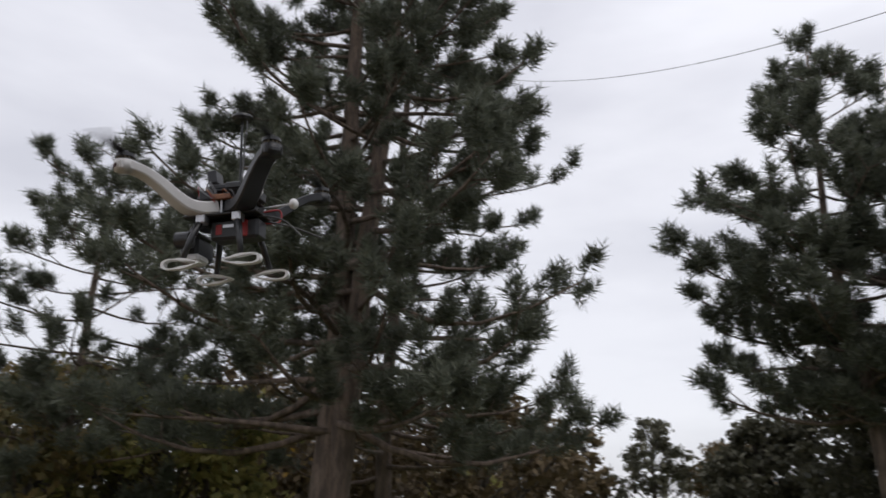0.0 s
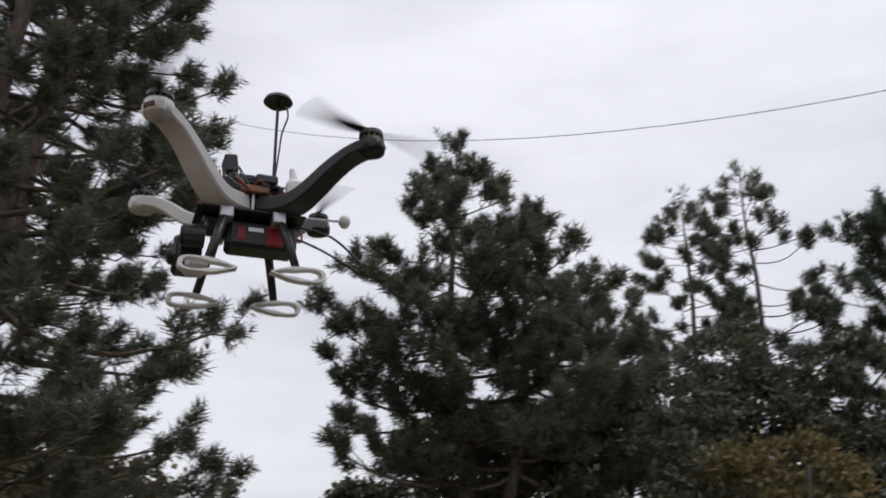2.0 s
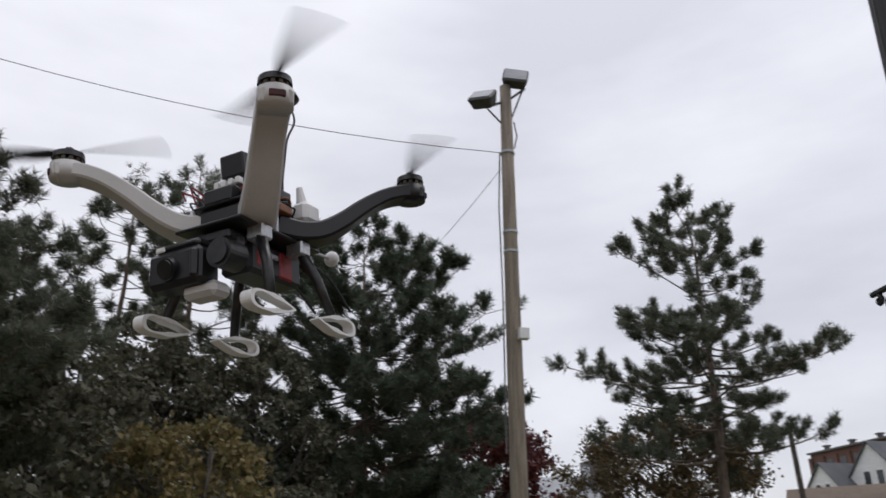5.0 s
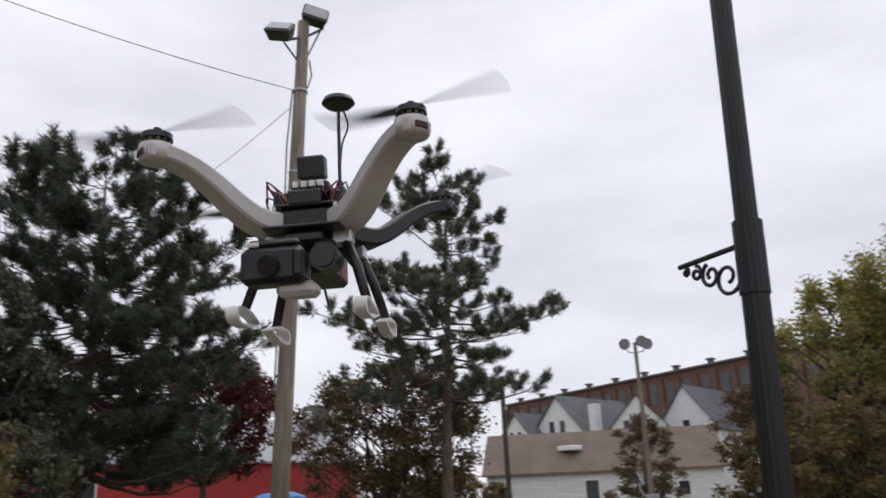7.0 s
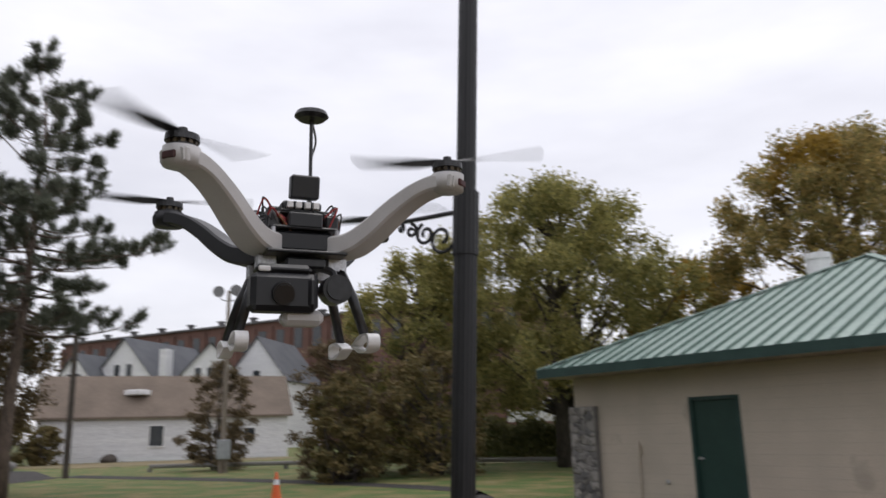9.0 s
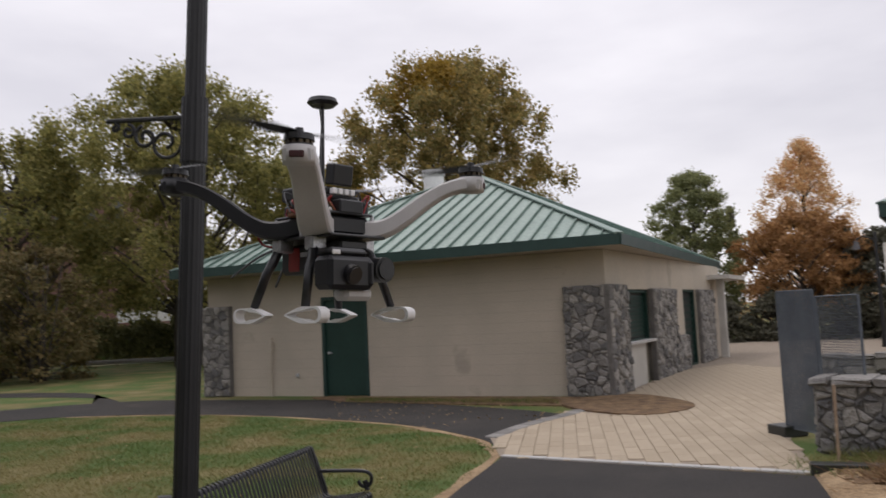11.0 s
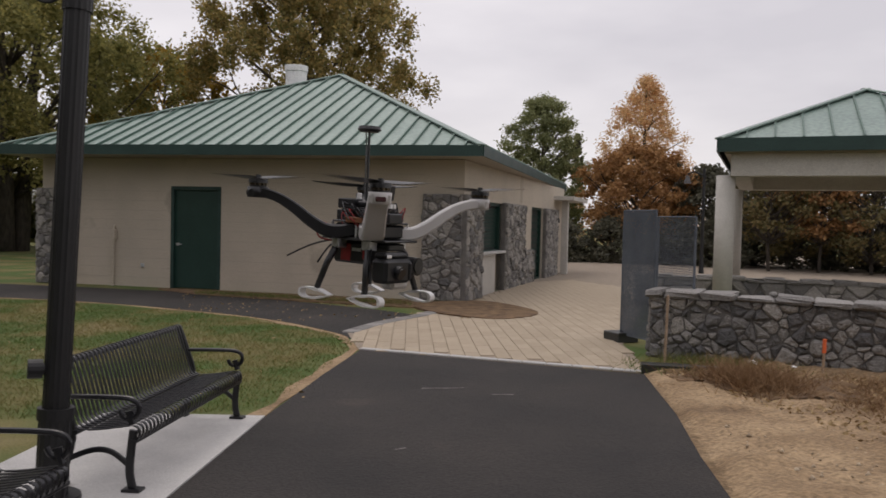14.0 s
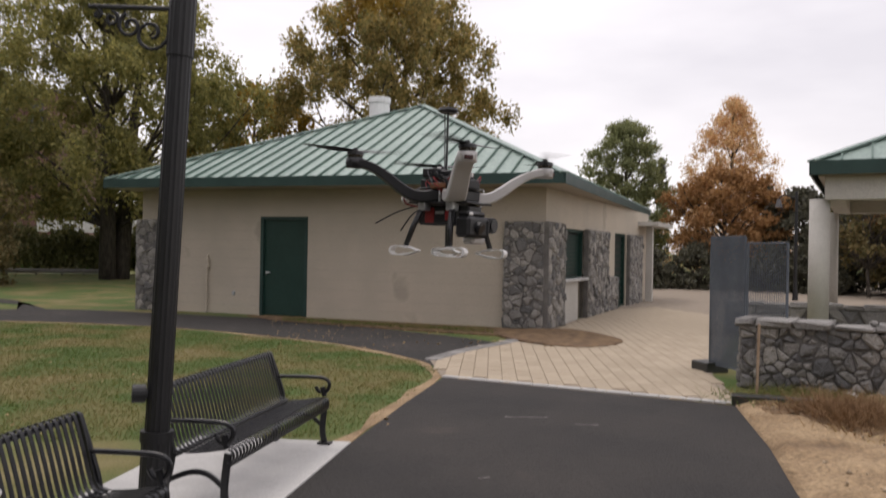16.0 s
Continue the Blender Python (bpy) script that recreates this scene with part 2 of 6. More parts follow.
M["arm_white"] = mat("white_printed_plastic", (0.5, 0.485, 0.475), (0.55, 0.535, 0.525), 0.45, 12, 300, 0.012, grain=0.03)
M["arm_black"] = mat("black_printed_plastic", (0.009, 0.009, 0.011), (0.014, 0.014, 0.016), 0.42, 14, 300, 0.012, grain=0.06)
M["foot_white"] = mat("white_foot_plastic", (0.7, 0.69, 0.68), (0.76, 0.75, 0.74), 0.45, 20, 300, 0.01, grain=0.03)
M["carbon"] = mat("carbon_plate", (0.012, 0.012, 0.013), (0.024, 0.024, 0.026), 0.35, 60, 500, 0.05)
M["motor"] = mat("motor_metal", (0.03, 0.03, 0.032), (0.06, 0.06, 0.06), 0.35, 60, 300, 0, metal=0.6)
M["alu"] = mat("brushed_aluminium", (0.45, 0.45, 0.47), (0.55, 0.55, 0.57), 0.35, 60, 300, 0, metal=0.8)
M["red_pack"] = mat("red_plastic", (0.24, 0.012, 0.014), (0.30, 0.02, 0.02), 0.5, 30, 300, 0.05)
M["slot_red"] = mat("dark_red_slot", (0.05, 0.012, 0.012), (0.07, 0.016, 0.015), 0.6, 30, 300, 0)
M["copper"] = mat("wire_orange", (0.16, 0.06, 0.03), (0.22, 0.09, 0.035), 0.5, 40, 300, 0)
M["blade_black"] = mat("propeller_black", (0.012, 0.012, 0.013), (0.02, 0.02, 0.021), 0.4, 20, 200, 0)
M["cable"] = mat("cable_grey", (0.10, 0.10, 0.105), (0.14, 0.14, 0.145), 0.7, 20, 100, 0)


# ---- mesh helpers ----
def link(name, bm, material, parent=None, label="", smooth=False):
    me = bpy.data.meshes.new(name)
    bmesh.ops.recalc_face_normals(bm, faces=bm.faces)
    bm.to_mesh(me)
    bm.free()
    me.materials.append(material)
    if smooth:
        me.polygons.foreach_set("use_smooth", [True] * len(me.polygons))
    ob = new(name, me)
    if parent:
        ob.parent = parent
    if label:
        tagged(ob, label)
    return ob


def part(name, bm, material, parent, label="", smooth=False):
    return link(name, bm, material, parent, label, smooth)


def thing(name, m, label, category, group="", kind=""):
    """An Empty at the thing's base that carries its parts."""
    ob = new(name)
    ob.empty_display_size = 0.1
    ob.matrix_basis = m
    return tagged(ob, label, category, group, kind)


def raw(name, verts, faces, material, parent=None, smooth=False):
    """A mesh from arrays of vertices and equal-length faces."""
    verts, faces = np.asarray(verts, np.float32), np.asarray(faces, np.int32)
    me = bpy.data.meshes.new(name)
    me.vertices.add(len(verts))
    me.vertices.foreach_set("co", verts.ravel())
    k = faces.shape[1]
    me.loops.add(faces.size)
    me.loops.foreach_set("vertex_index", faces.ravel())
    me.polygons.add(len(faces))
    me.polygons.foreach_set("loop_start", np.arange(0, faces.size, k, dtype=np.int32))
    if smooth:
        me.polygons.foreach_set("use_smooth", [True] * len(faces))
    me.update(calc_edges=True)
    me.materials.append(material)
    ob = new(name, me)
    if parent:
        ob.parent = parent
    return ob


def box(bm, x0, y0, z0, x1, y1, z1, m=None, bevel=0.0):
    c = Matrix.Translation(((x0 + x1) / 2, (y0 + y1) / 2, (z0 + z1) / 2)) @ Matrix.Diagonal((abs(x1 - x0), abs(y1 - y0), abs(z1 - z0), 1))
    r = bmesh.ops.create_cube(bm, size=1, matrix=(m or Matrix()) @ c)
    if bevel:
        es = list({e for v in r["verts"] for e in v.link_edges})
        bmesh.ops.bevel(bm, geom=es, offset=bevel, segments=1, affect="EDGES", profile=0.5)
    return bm


def boxed(x0, y0, z0, x1, y1, z1, m=None, bevel=0.0):
    return box(bmesh.new(), x0, y0, z0, x1, y1, z1, m, bevel)


def cyl(bm, p, q, r0, r1=None, n=12, caps=True):
    """A tapered rod from p to q."""
    p, q = Vector(p), Vector(q)
    d = q - p
    m = Matrix.Translation((p + q) / 2) @ d.to_track_quat("Z", "Y").to_matrix().to_4x4()
    bmesh.ops.create_cone(bm, cap_ends=caps, segments=n, radius1=r0, radius2=r0 if r1 is None else r1, depth=d.length, matrix=m)
    return bm


def tube(bm, pts, radii, n=8):
    """A round tube through points; radii is a number or one for each point."""
    pts = [Vector(p) for p in pts]
    if not hasattr(radii, "__len__"):
        radii = [radii] * len(pts)
    rings, side = [], None
    for i, p in enumerate(pts):
        d = (pts[min(i + 1, len(pts) - 1)] - pts[max(i - 1, 0)]).normalized()
        if side is None:
            side = d.orthogonal().normalized()
        side = (side - d * side.dot(d)).normalized()
        up = d.cross(side)
        rings.append([bm.verts.new(p + (side * math.cos(a) + up * math.sin(a)) * radii[i]) for a in (2 * math.pi * k / n for k in range(n))])
    for a, b in zip(rings, rings[1:]):
        for k in range(n):
            bm.faces.new((a[k], a[(k + 1) % n], b[(k + 1) % n], b[k]))
    bm.faces.new(rings[0][::-1])
    bm.faces.new(rings[-1])
    return bm


def ribbon(bm, pts, widths, thicks, side=(0, 0, 1), chamfer=0.5):
    """A flat bar of rectangular section (slightly chamfered) along points; side gives its thin direction."""
    pts = [Vector(p) for p in pts]
    rings = []
    for i, p in enumerate(pts):
        d = (pts[min(i + 1, len(pts) - 1)] - pts[max(i - 1, 0)]).normalized()
        w = d.cross(Vector(side)).normalized()
        t = w.cross(d).normalized()
        a, b = widths[i] / 2, thicks[i] / 2
        c = min(a, b) * chamfer
        prof = [(-a, -b + c), (-a + c, -b), (a - c, -b), (a, -b + c), (a, b - c), (a - c, b), (-a + c, b), (-a, b - c)]
        rings.append([bm.verts.new(p + w * x + t * y) for x, y in prof])
    for a, b in zip(rings, rings[1:]):
        for k in range(8):
            bm.faces.new((a[k], a[(k + 1) % 8], b[(k + 1) % 8], b[k]))
    bm.faces.new(rings[0][::-1])
    bm.faces.new(rings[-1])
    return bm


def slab(bm, pts, z0, z1):
    """A plate with the outline pts."""
    lo = [bm.verts.new((x, y, z0)) for x, y in pts]
    hi = [bm.verts.new((x, y, z1)) for x, y in pts]
    n = len(pts)
    bm.faces.new(hi)
    bm.faces.new(lo[::-1])
    for i in range(n):
        bm.faces.new((lo[i], lo[(i + 1) % n], hi[(i + 1) % n], hi[i]))
    return bm


def smooth_line(pts, k=6):
    """A smooth curve through points."""
    pts = [np.array(p, float) for p in pts]
    out = []
    for i in range(len(pts) - 1):
        a, b, c, d = pts[max(i - 1, 0)], pts[i], pts[i + 1], pts[min(i + 2, len(pts) - 1)]
        for s in range(k):
            t = s / k
            out.append(0.5 * (2 * b + (c - a) * t + (2 * a - 5 * b + 4 * c - d) * t * t + (3 * b - a - 3 * c + d) * t ** 3))
    return out + [pts[-1]]


def cells(w, h, size, rng):
    """Irregular stone outlines that fill a w by h panel, from jittered seeds."""
    nx, ny = max(1, round(w / (size * 1.15))), max(1, round(h / (size * 0.66)))
    seeds = [((i + 0.5 + 0.38 * (j % 2 - 0.5) + rng.uniform(-0.45, 0.45)) * w / nx, (j + 0.5 + rng.uniform(-0.46, 0.46)) * h / ny, rng.uniform(0, 0.7) ** 3 * size * size * 3.4) for j in range(ny) for i in range(nx)]
    out = []
    for a in seeds:
        poly = [(0, 0), (w, 0), (w, h), (0, h)]
        for b in seeds:
            if b is a or abs(b[0] - a[0]) > 3 * size or abs(b[1] - a[1]) > 3 * size:
                continue
            nx_, ny_ = b[0] - a[0], b[1] - a[1]
            f = min(0.85, max(0.15, 0.5 + (a[2] - b[2]) / (2 * (nx_ ** 2 + ny_ ** 2) + 1e-9)))
            mx, my = a[0] + nx_ * f, a[1] + ny_ * f
            res = []
            for i in range(len(poly)):
                p, q = poly[i], poly[(i + 1) % len(poly)]
                dp, dq = (p[0] - mx) * nx_ + (p[1] - my) * ny_, (q[0] - mx) * nx_ + (q[1] - my) * ny_
                if dp <= 0:
                    res.append(p)
                if dp * dq < 0:
                    t = dp / (dp - dq)
                    res.append((p[0] + t * (q[0] - p[0]), p[1] + t * (q[1] - p[1])))
            poly = res
            if len(poly) < 3:
                break
        if len(poly) >= 3:
            out.append(poly)
    return out


def stone_panel(parent, m, w, h, size, rng, depth=0.05, gap=0.007):
    """Rough stones, each a piece of its own, on a panel whose plane is m's x and z, facing -y."""
    for raw_poly in cells(w, h, size, rng):
        # knock the corners off
        poly = []
        for i, c in enumerate(raw_poly):
            for o, f in ((raw_poly[i - 1], rng.uniform(0.05, 0.26)), (raw_poly[(i + 1) % len(raw_poly)], rng.uniform(0.05, 0.26))):
                poly.append((c[0] + (o[0] - c[0]) * f, c[1] + (o[1] - c[1]) * f))
        cx, cy = sum(p[0] for p in poly) / len(poly), sum(p[1] for p in poly) / len(poly)
        bm = bmesh.new()
        d = depth * rng.uniform(0.45, 1.4)
        slack = gap * rng.uniform(0.2, 1.3)
        rings = []
        for shrink, out in ((slack, 0.0), (slack, d * 0.4), (slack + 0.018, d)):
            ring = []
            for x, y in poly:
                r = math.hypot(x - cx, y - cy) or 1
                f = max(0.2, 1 - shrink * 1.5 / r)
                ring.append(bm.verts.new((cx + (x - cx) * f, -out + (rng.uniform(-0.011, 0.011) if out else 0), cy + (y - cy) * f)))
            rings.append(ring)
        n = len(poly)
        for a, b in zip(rings, rings[1:]):
            for i in range(n):
                bm.faces.new((a[i], a[(i + 1) % n], b[(i + 1) % n], b[i]))
        top = bm.verts.new((cx + rng.uniform(-0.02, 0.02), -d * 1.12, cy + rng.uniform(-0.02, 0.02)))
        for i in range(n):
            bm.faces.new((rings[-1][i], rings[-1][(i + 1) % n], top))
        ob = part("stone", bm, M["stone"], parent)
        ob.matrix_basis = m


# ---- plants ----
def leaf_mesh(name, p, size, rng, material, parent, flat=0.0, long=1.0):
    """Loose leaves: one diamond a leaf at each point of p, turned at random."""
    n = len(p)
    a = rng.normal(size=(n, 3))
    a[:, 2] *= 1 - flat
    a /= np.linalg.norm(a, axis=1)[:, None]
    b = np.cross(a, rng.normal(size=(n, 3)))
    b /= np.linalg.norm(b, axis=1)[:, None]
    s = size * rng.uniform(0.6, 1.4, (n, 1))
    v = np.stack([p - a * s * long, p + b * s * 0.6, p + a * s * long, p - b * s * 0.6], 1).reshape(-1, 3)
    f = np.arange(4 * n).reshape(-1, 4)
    return raw(name, v, f, material, parent)


def needle_mesh(name, p, d, length, width, count, rng, material, parent, spread=0.85):
    """Bottle-brush shoots: count thin blades set along each shoot from p with heading d, raked forward."""
    n = len(p)
    shoot = np.repeat(length * rng.uniform(0.9, 1.7, (n, 1)), count, 0)
    p = np.repeat(p, count, 0)
    d = np.repeat(d, count, 0)
    r = rng.normal(size=(n * count, 3))
    r -= d * np.sum(r * d, 1)[:, None]
    r /= np.linalg.norm(r, axis=1)[:, None]
    u = rng.uniform(0, 1, (n * count, 1)) ** 0.8
    w = d * (0.05 + 0.7 * u) + r * spread * (1.15 - 0.45 * u)
    w /= np.linalg.norm(w, axis=1)[:, None]
    L = length * rng.uniform(0.75, 1.15, (n * count, 1))
    base = p + d * (u - 0.35) * shoot
    side = np.cross(w, rng.normal(size=(n * count, 3)))
    side *= width / np.linalg.norm(side, axis=1)[:, None]
    v = np.stack([base - side * 0.5, base + side * 0.5, base + w * L], 1).reshape(-1, 3)
    return raw(name, v, np.arange(3 * n * count).reshape(-1, 3), material, parent)


def limb_set(bm, a, b, r0, r1, rng, bend=0.15, n=5, seg=4, lift=0.0):
    """A crooked tapered limb from a to b; returns its points."""
    a, b = np.array(a, float), np.array(b, float)
    L = np.linalg.norm(b - a)
    off = rng.normal(size=3) * bend * L
    pts = []
    for i in range(seg + 1):
        t = i / seg
        pts.append(a + (b - a) * t + off * math.sin(math.pi * t) * 0.5 + np.array((0, 0, lift * L * (t * t - t))))
    tube(bm, pts, [r0 + (r1 - r0) * i / seg for i in range(seg + 1)], n)
    return pts


def pine(name, x, y, height, radius, bare, seed, label, trunk_r=0.16, tufts=1800, needle=0.12, width=0.007, count=16, material="needle", leaders=((0, 0),), profile=None, droop=-0.05, up=0.35, density=1.0, gaps=0.12, reach=1.0, fork=7, vary=(0.5, 1.14), layers=0):
    """A pine: trunk, whorls of crooked limbs, and brushes of needles on the shoots."""
    rng = np.random.default_rng(seed)
    tree = thing(name, pose(x, y, 0), label, "tree", "pines round the park")
    bt, bl = bmesh.new(), bmesh.new()
    P, D = [], []
    profile = profile or (lambda f: (0.55 + 0.75 * f) * (1 - f) ** 0.75 * 1.25)
    for lx, ly, *share in leaders:
        top = np.array((lx, ly, height * (share[0] if share else 1)))
        trunk = []
        for i in range(9):
            t = i / 8
            trunk.append(np.array((lx * min(1, t * 1.6) + rng.normal() * 0.03 * height * 0.1, ly * min(1, t * 1.6) + rng.normal() * 0.03 * height * 0.1, top[2] * t - (0.1 if i == 0 else 0))))
        tube(bt, trunk, [trunk_r * (1.25 if i == 0 else 1 - 0.9 * i / 8) for i in range(9)], 9)
        nl = int(14 * height / 3 * density / len(leaders) ** 0.5)
        for k in range(nl):
            f = (k + rng.uniform(0, 1)) / nl
            if layers:
                f = (int(f * layers) + rng.uniform(0.3, 0.62)) / layers
            z = bare + (top[2] - bare) * f
            R = radius * profile(f) * rng.uniform(*vary)
            if rng.uniform() < gaps and f < 0.85 or R < 0.1:
                continue
            i = min(int(z / top[2] * 8), 7)
            t = z / top[2] * 8 - i
            a = trunk[i] * (1 - t) + trunk[i + 1] * t
            ang = k * 2.399 + rng.normal() * 0.3
            rise = up * (0.25 + f) * rng.uniform(0.4, 1.3) + droop
            b = a + np.array((math.cos(ang) * R, math.sin(ang) * R, R * rise))
            r0 = trunk_r * 0.28 * (1.1 - f)
            pts = limb_set(bl, a, b, r0, 0.012, rng, 0.12, 5, 5, 0.35)
            nt = max(4, int(R / radius * tufts / nl * 2.2))
            ns = max(2, nt // fork)
            for s in range(ns):
                q = 0.22 + 0.78 * (s + rng.uniform()) / ns if s else 1.0
                j = min(int(q * 5), 4)
                c = pts[j] * (1 - (q * 5 - j)) + pts[j + 1] * (q * 5 - j)
                out = (pts[-1] - pts[0]) / (np.linalg.norm(pts[-1] - pts[0]) + 1e-6)
                sd = np.cross(out, (0, 0, 1)) * rng.choice((-1, 1))
                h = out * rng.uniform(0.3, 1.0) + sd * rng.uniform(0.1, 1.0) + np.array((0, 0, rng.uniform(0.1, 0.9)))
                h /= np.linalg.norm(h)
                L = reach * rng.uniform(0.25, 0.65) * (0.5 + 0.5 * R / radius) * (0.5 if s == 0 else 1)
                tip = c + h * L
                if L > 0.25:
                    limb_set(bl, c, tip, 0.012, 0.006, rng, 0.1, 3, 2)
                m = nt // ns
                for w in range(m):
                    g = 0.4 + 0.6 * math.sqrt(rng.uniform())
                    hd = h * 0.75 + rng.normal(size=3) * 0.36 + np.array((0, 0, 0.6))
                    hd /= np.linalg.norm(hd)
                    P.append(c + h * L * g + rng.normal(size=3) * 0.055)
                    D.append(hd)
    part("trunk", bt, M["bark"], tree, smooth=True)
    part("limb_work", bl, M["bark"], tree, smooth=True)
    needle_mesh("crown", np.array(P), np.array(D), needle, width, count, rng, M[material], tree)
    return tree


def leafy(name, x, y, height, radius, bare, seed, label, leaves=9000, leaf=0.09, material="maple", trunk_r=0.18, clumps=90, squash=1.0, shape=None, category="tree", group="", second=None, stems=1, see=0.55, loose=1.9, plume=(0.62, 0.62, 0.45)):
    """A broad-leaved tree or bush: stem, limbs that fork to each clump, and loose leaves round the clumps."""
    rng = np.random.default_rng(seed)
    tree = thing(name, pose(x, y, 0), label, category, group)
    bt = bmesh.new()
    C = []
    tries = 0
    while len(C) < clumps and tries < clumps * 30:
        tries += 1
        f = rng.uniform(0.0, 1.0)
        z = bare + (height - bare) * f
        R = radius * (shape(f) if shape else math.sqrt(max(0.03, 1 - (2 * f - 0.85) ** 2 / 1.35)))
        a, q = rng.uniform(0, 2 * math.pi), math.sqrt(rng.uniform(see * 0.25, 1.0)) * rng.uniform(0.85, 1.08)
        C.append(np.array((math.cos(a) * R * q, math.sin(a) * R * q * squash, z)))
    C = np.array(C)
    for s in range(stems):
        off = rng.normal(size=2) * 0.25 * (stems > 1)
        base = np.array((off[0], off[1], -0.1))
        fork = np.array((off[0] * 2, off[1] * 2, bare + (height - bare) * 0.35))
        top = np.array((off[0] * 3, off[1] * 3, height * 0.86))
        tube(bt, [base, base * 0.5 + fork * 0.5 + rng.normal(size=3) * 0.05, fork, fork * 0.4 + top * 0.6, top], [trunk_r * 1.2, trunk_r, trunk_r * 0.75, trunk_r * 0.4, 0.03], 8)
    for c in C[:: max(1, len(C) // 46)]:
        z = max(bare * 0.8, c[2] - np.hypot(c[0], c[1]) * 0.9)
        limb_set(bt, (0, 0, min(z, height * 0.8)), c, trunk_r * 0.35, 0.02, rng, 0.14, 4, 4)
    part("trunk", bt, M["bark_grey"], tree, smooth=True)
    k = max(1, leaves // len(C))
    spread = radius * loose / math.sqrt(len(C)) + 0.05
    off = rng.normal(size=(len(C) * k, 3))
    off *= np.minimum(1, 2.1 / np.linalg.norm(off, axis=1))[:, None]
    off *= (rng.uniform(0, 1, (len(off), 1)) ** 0.5) * spread * np.array(plume) / 1.1
    pts = np.repeat(C, k, 0) + off
    pts[:, 2] = np.maximum(pts[:, 2], 0.05)
    if second:
        pick = noise_pick(pts, rng)
        leaf_mesh("crown", pts[~pick], leaf, rng, M[material], tree)
        tagged(leaf_mesh("crown", pts[pick], leaf, rng, M[second], tree), "boughs that have turned orange")
    else:
        leaf_mesh("crown", pts, leaf, rng, M[material], tree)
    return tree


def noise_pick(pts, rng):
    """Picks leaves in a few patches of a crown."""
    c = pts[rng.integers(0, len(pts), 6)]
    d = np.min(np.linalg.norm(pts[:, None, :] - c[None], axis=2), 1)
    return d < 0.9 + rng.uniform(0, 0.6, len(pts))


# ---- ground ----
def soil_z(q, edge=1.0):
    """Height of the churned soil at q, with ruts and clods."""
    rut = math.sin((q.x * 0.55 + q.y * 0.83) * 5.2 + 1.5 * noise.noise(q * 0.6)) * max(0, noise.noise(q * 0.45 + Vector((3, 1, 0))))
    z = 0.022 + 0.06 * abs(noise.noise(q * 0.9)) + 0.06 * max(0, noise.noise(q * 3.1)) + 0.045 * max(0, noise.noise(q * 8)) - 0.05 * rut
    f = min(1, max(0, edge / 0.12))
    return 0.018 + max(-0.001, z) * f - 0.006 * (1 - f)


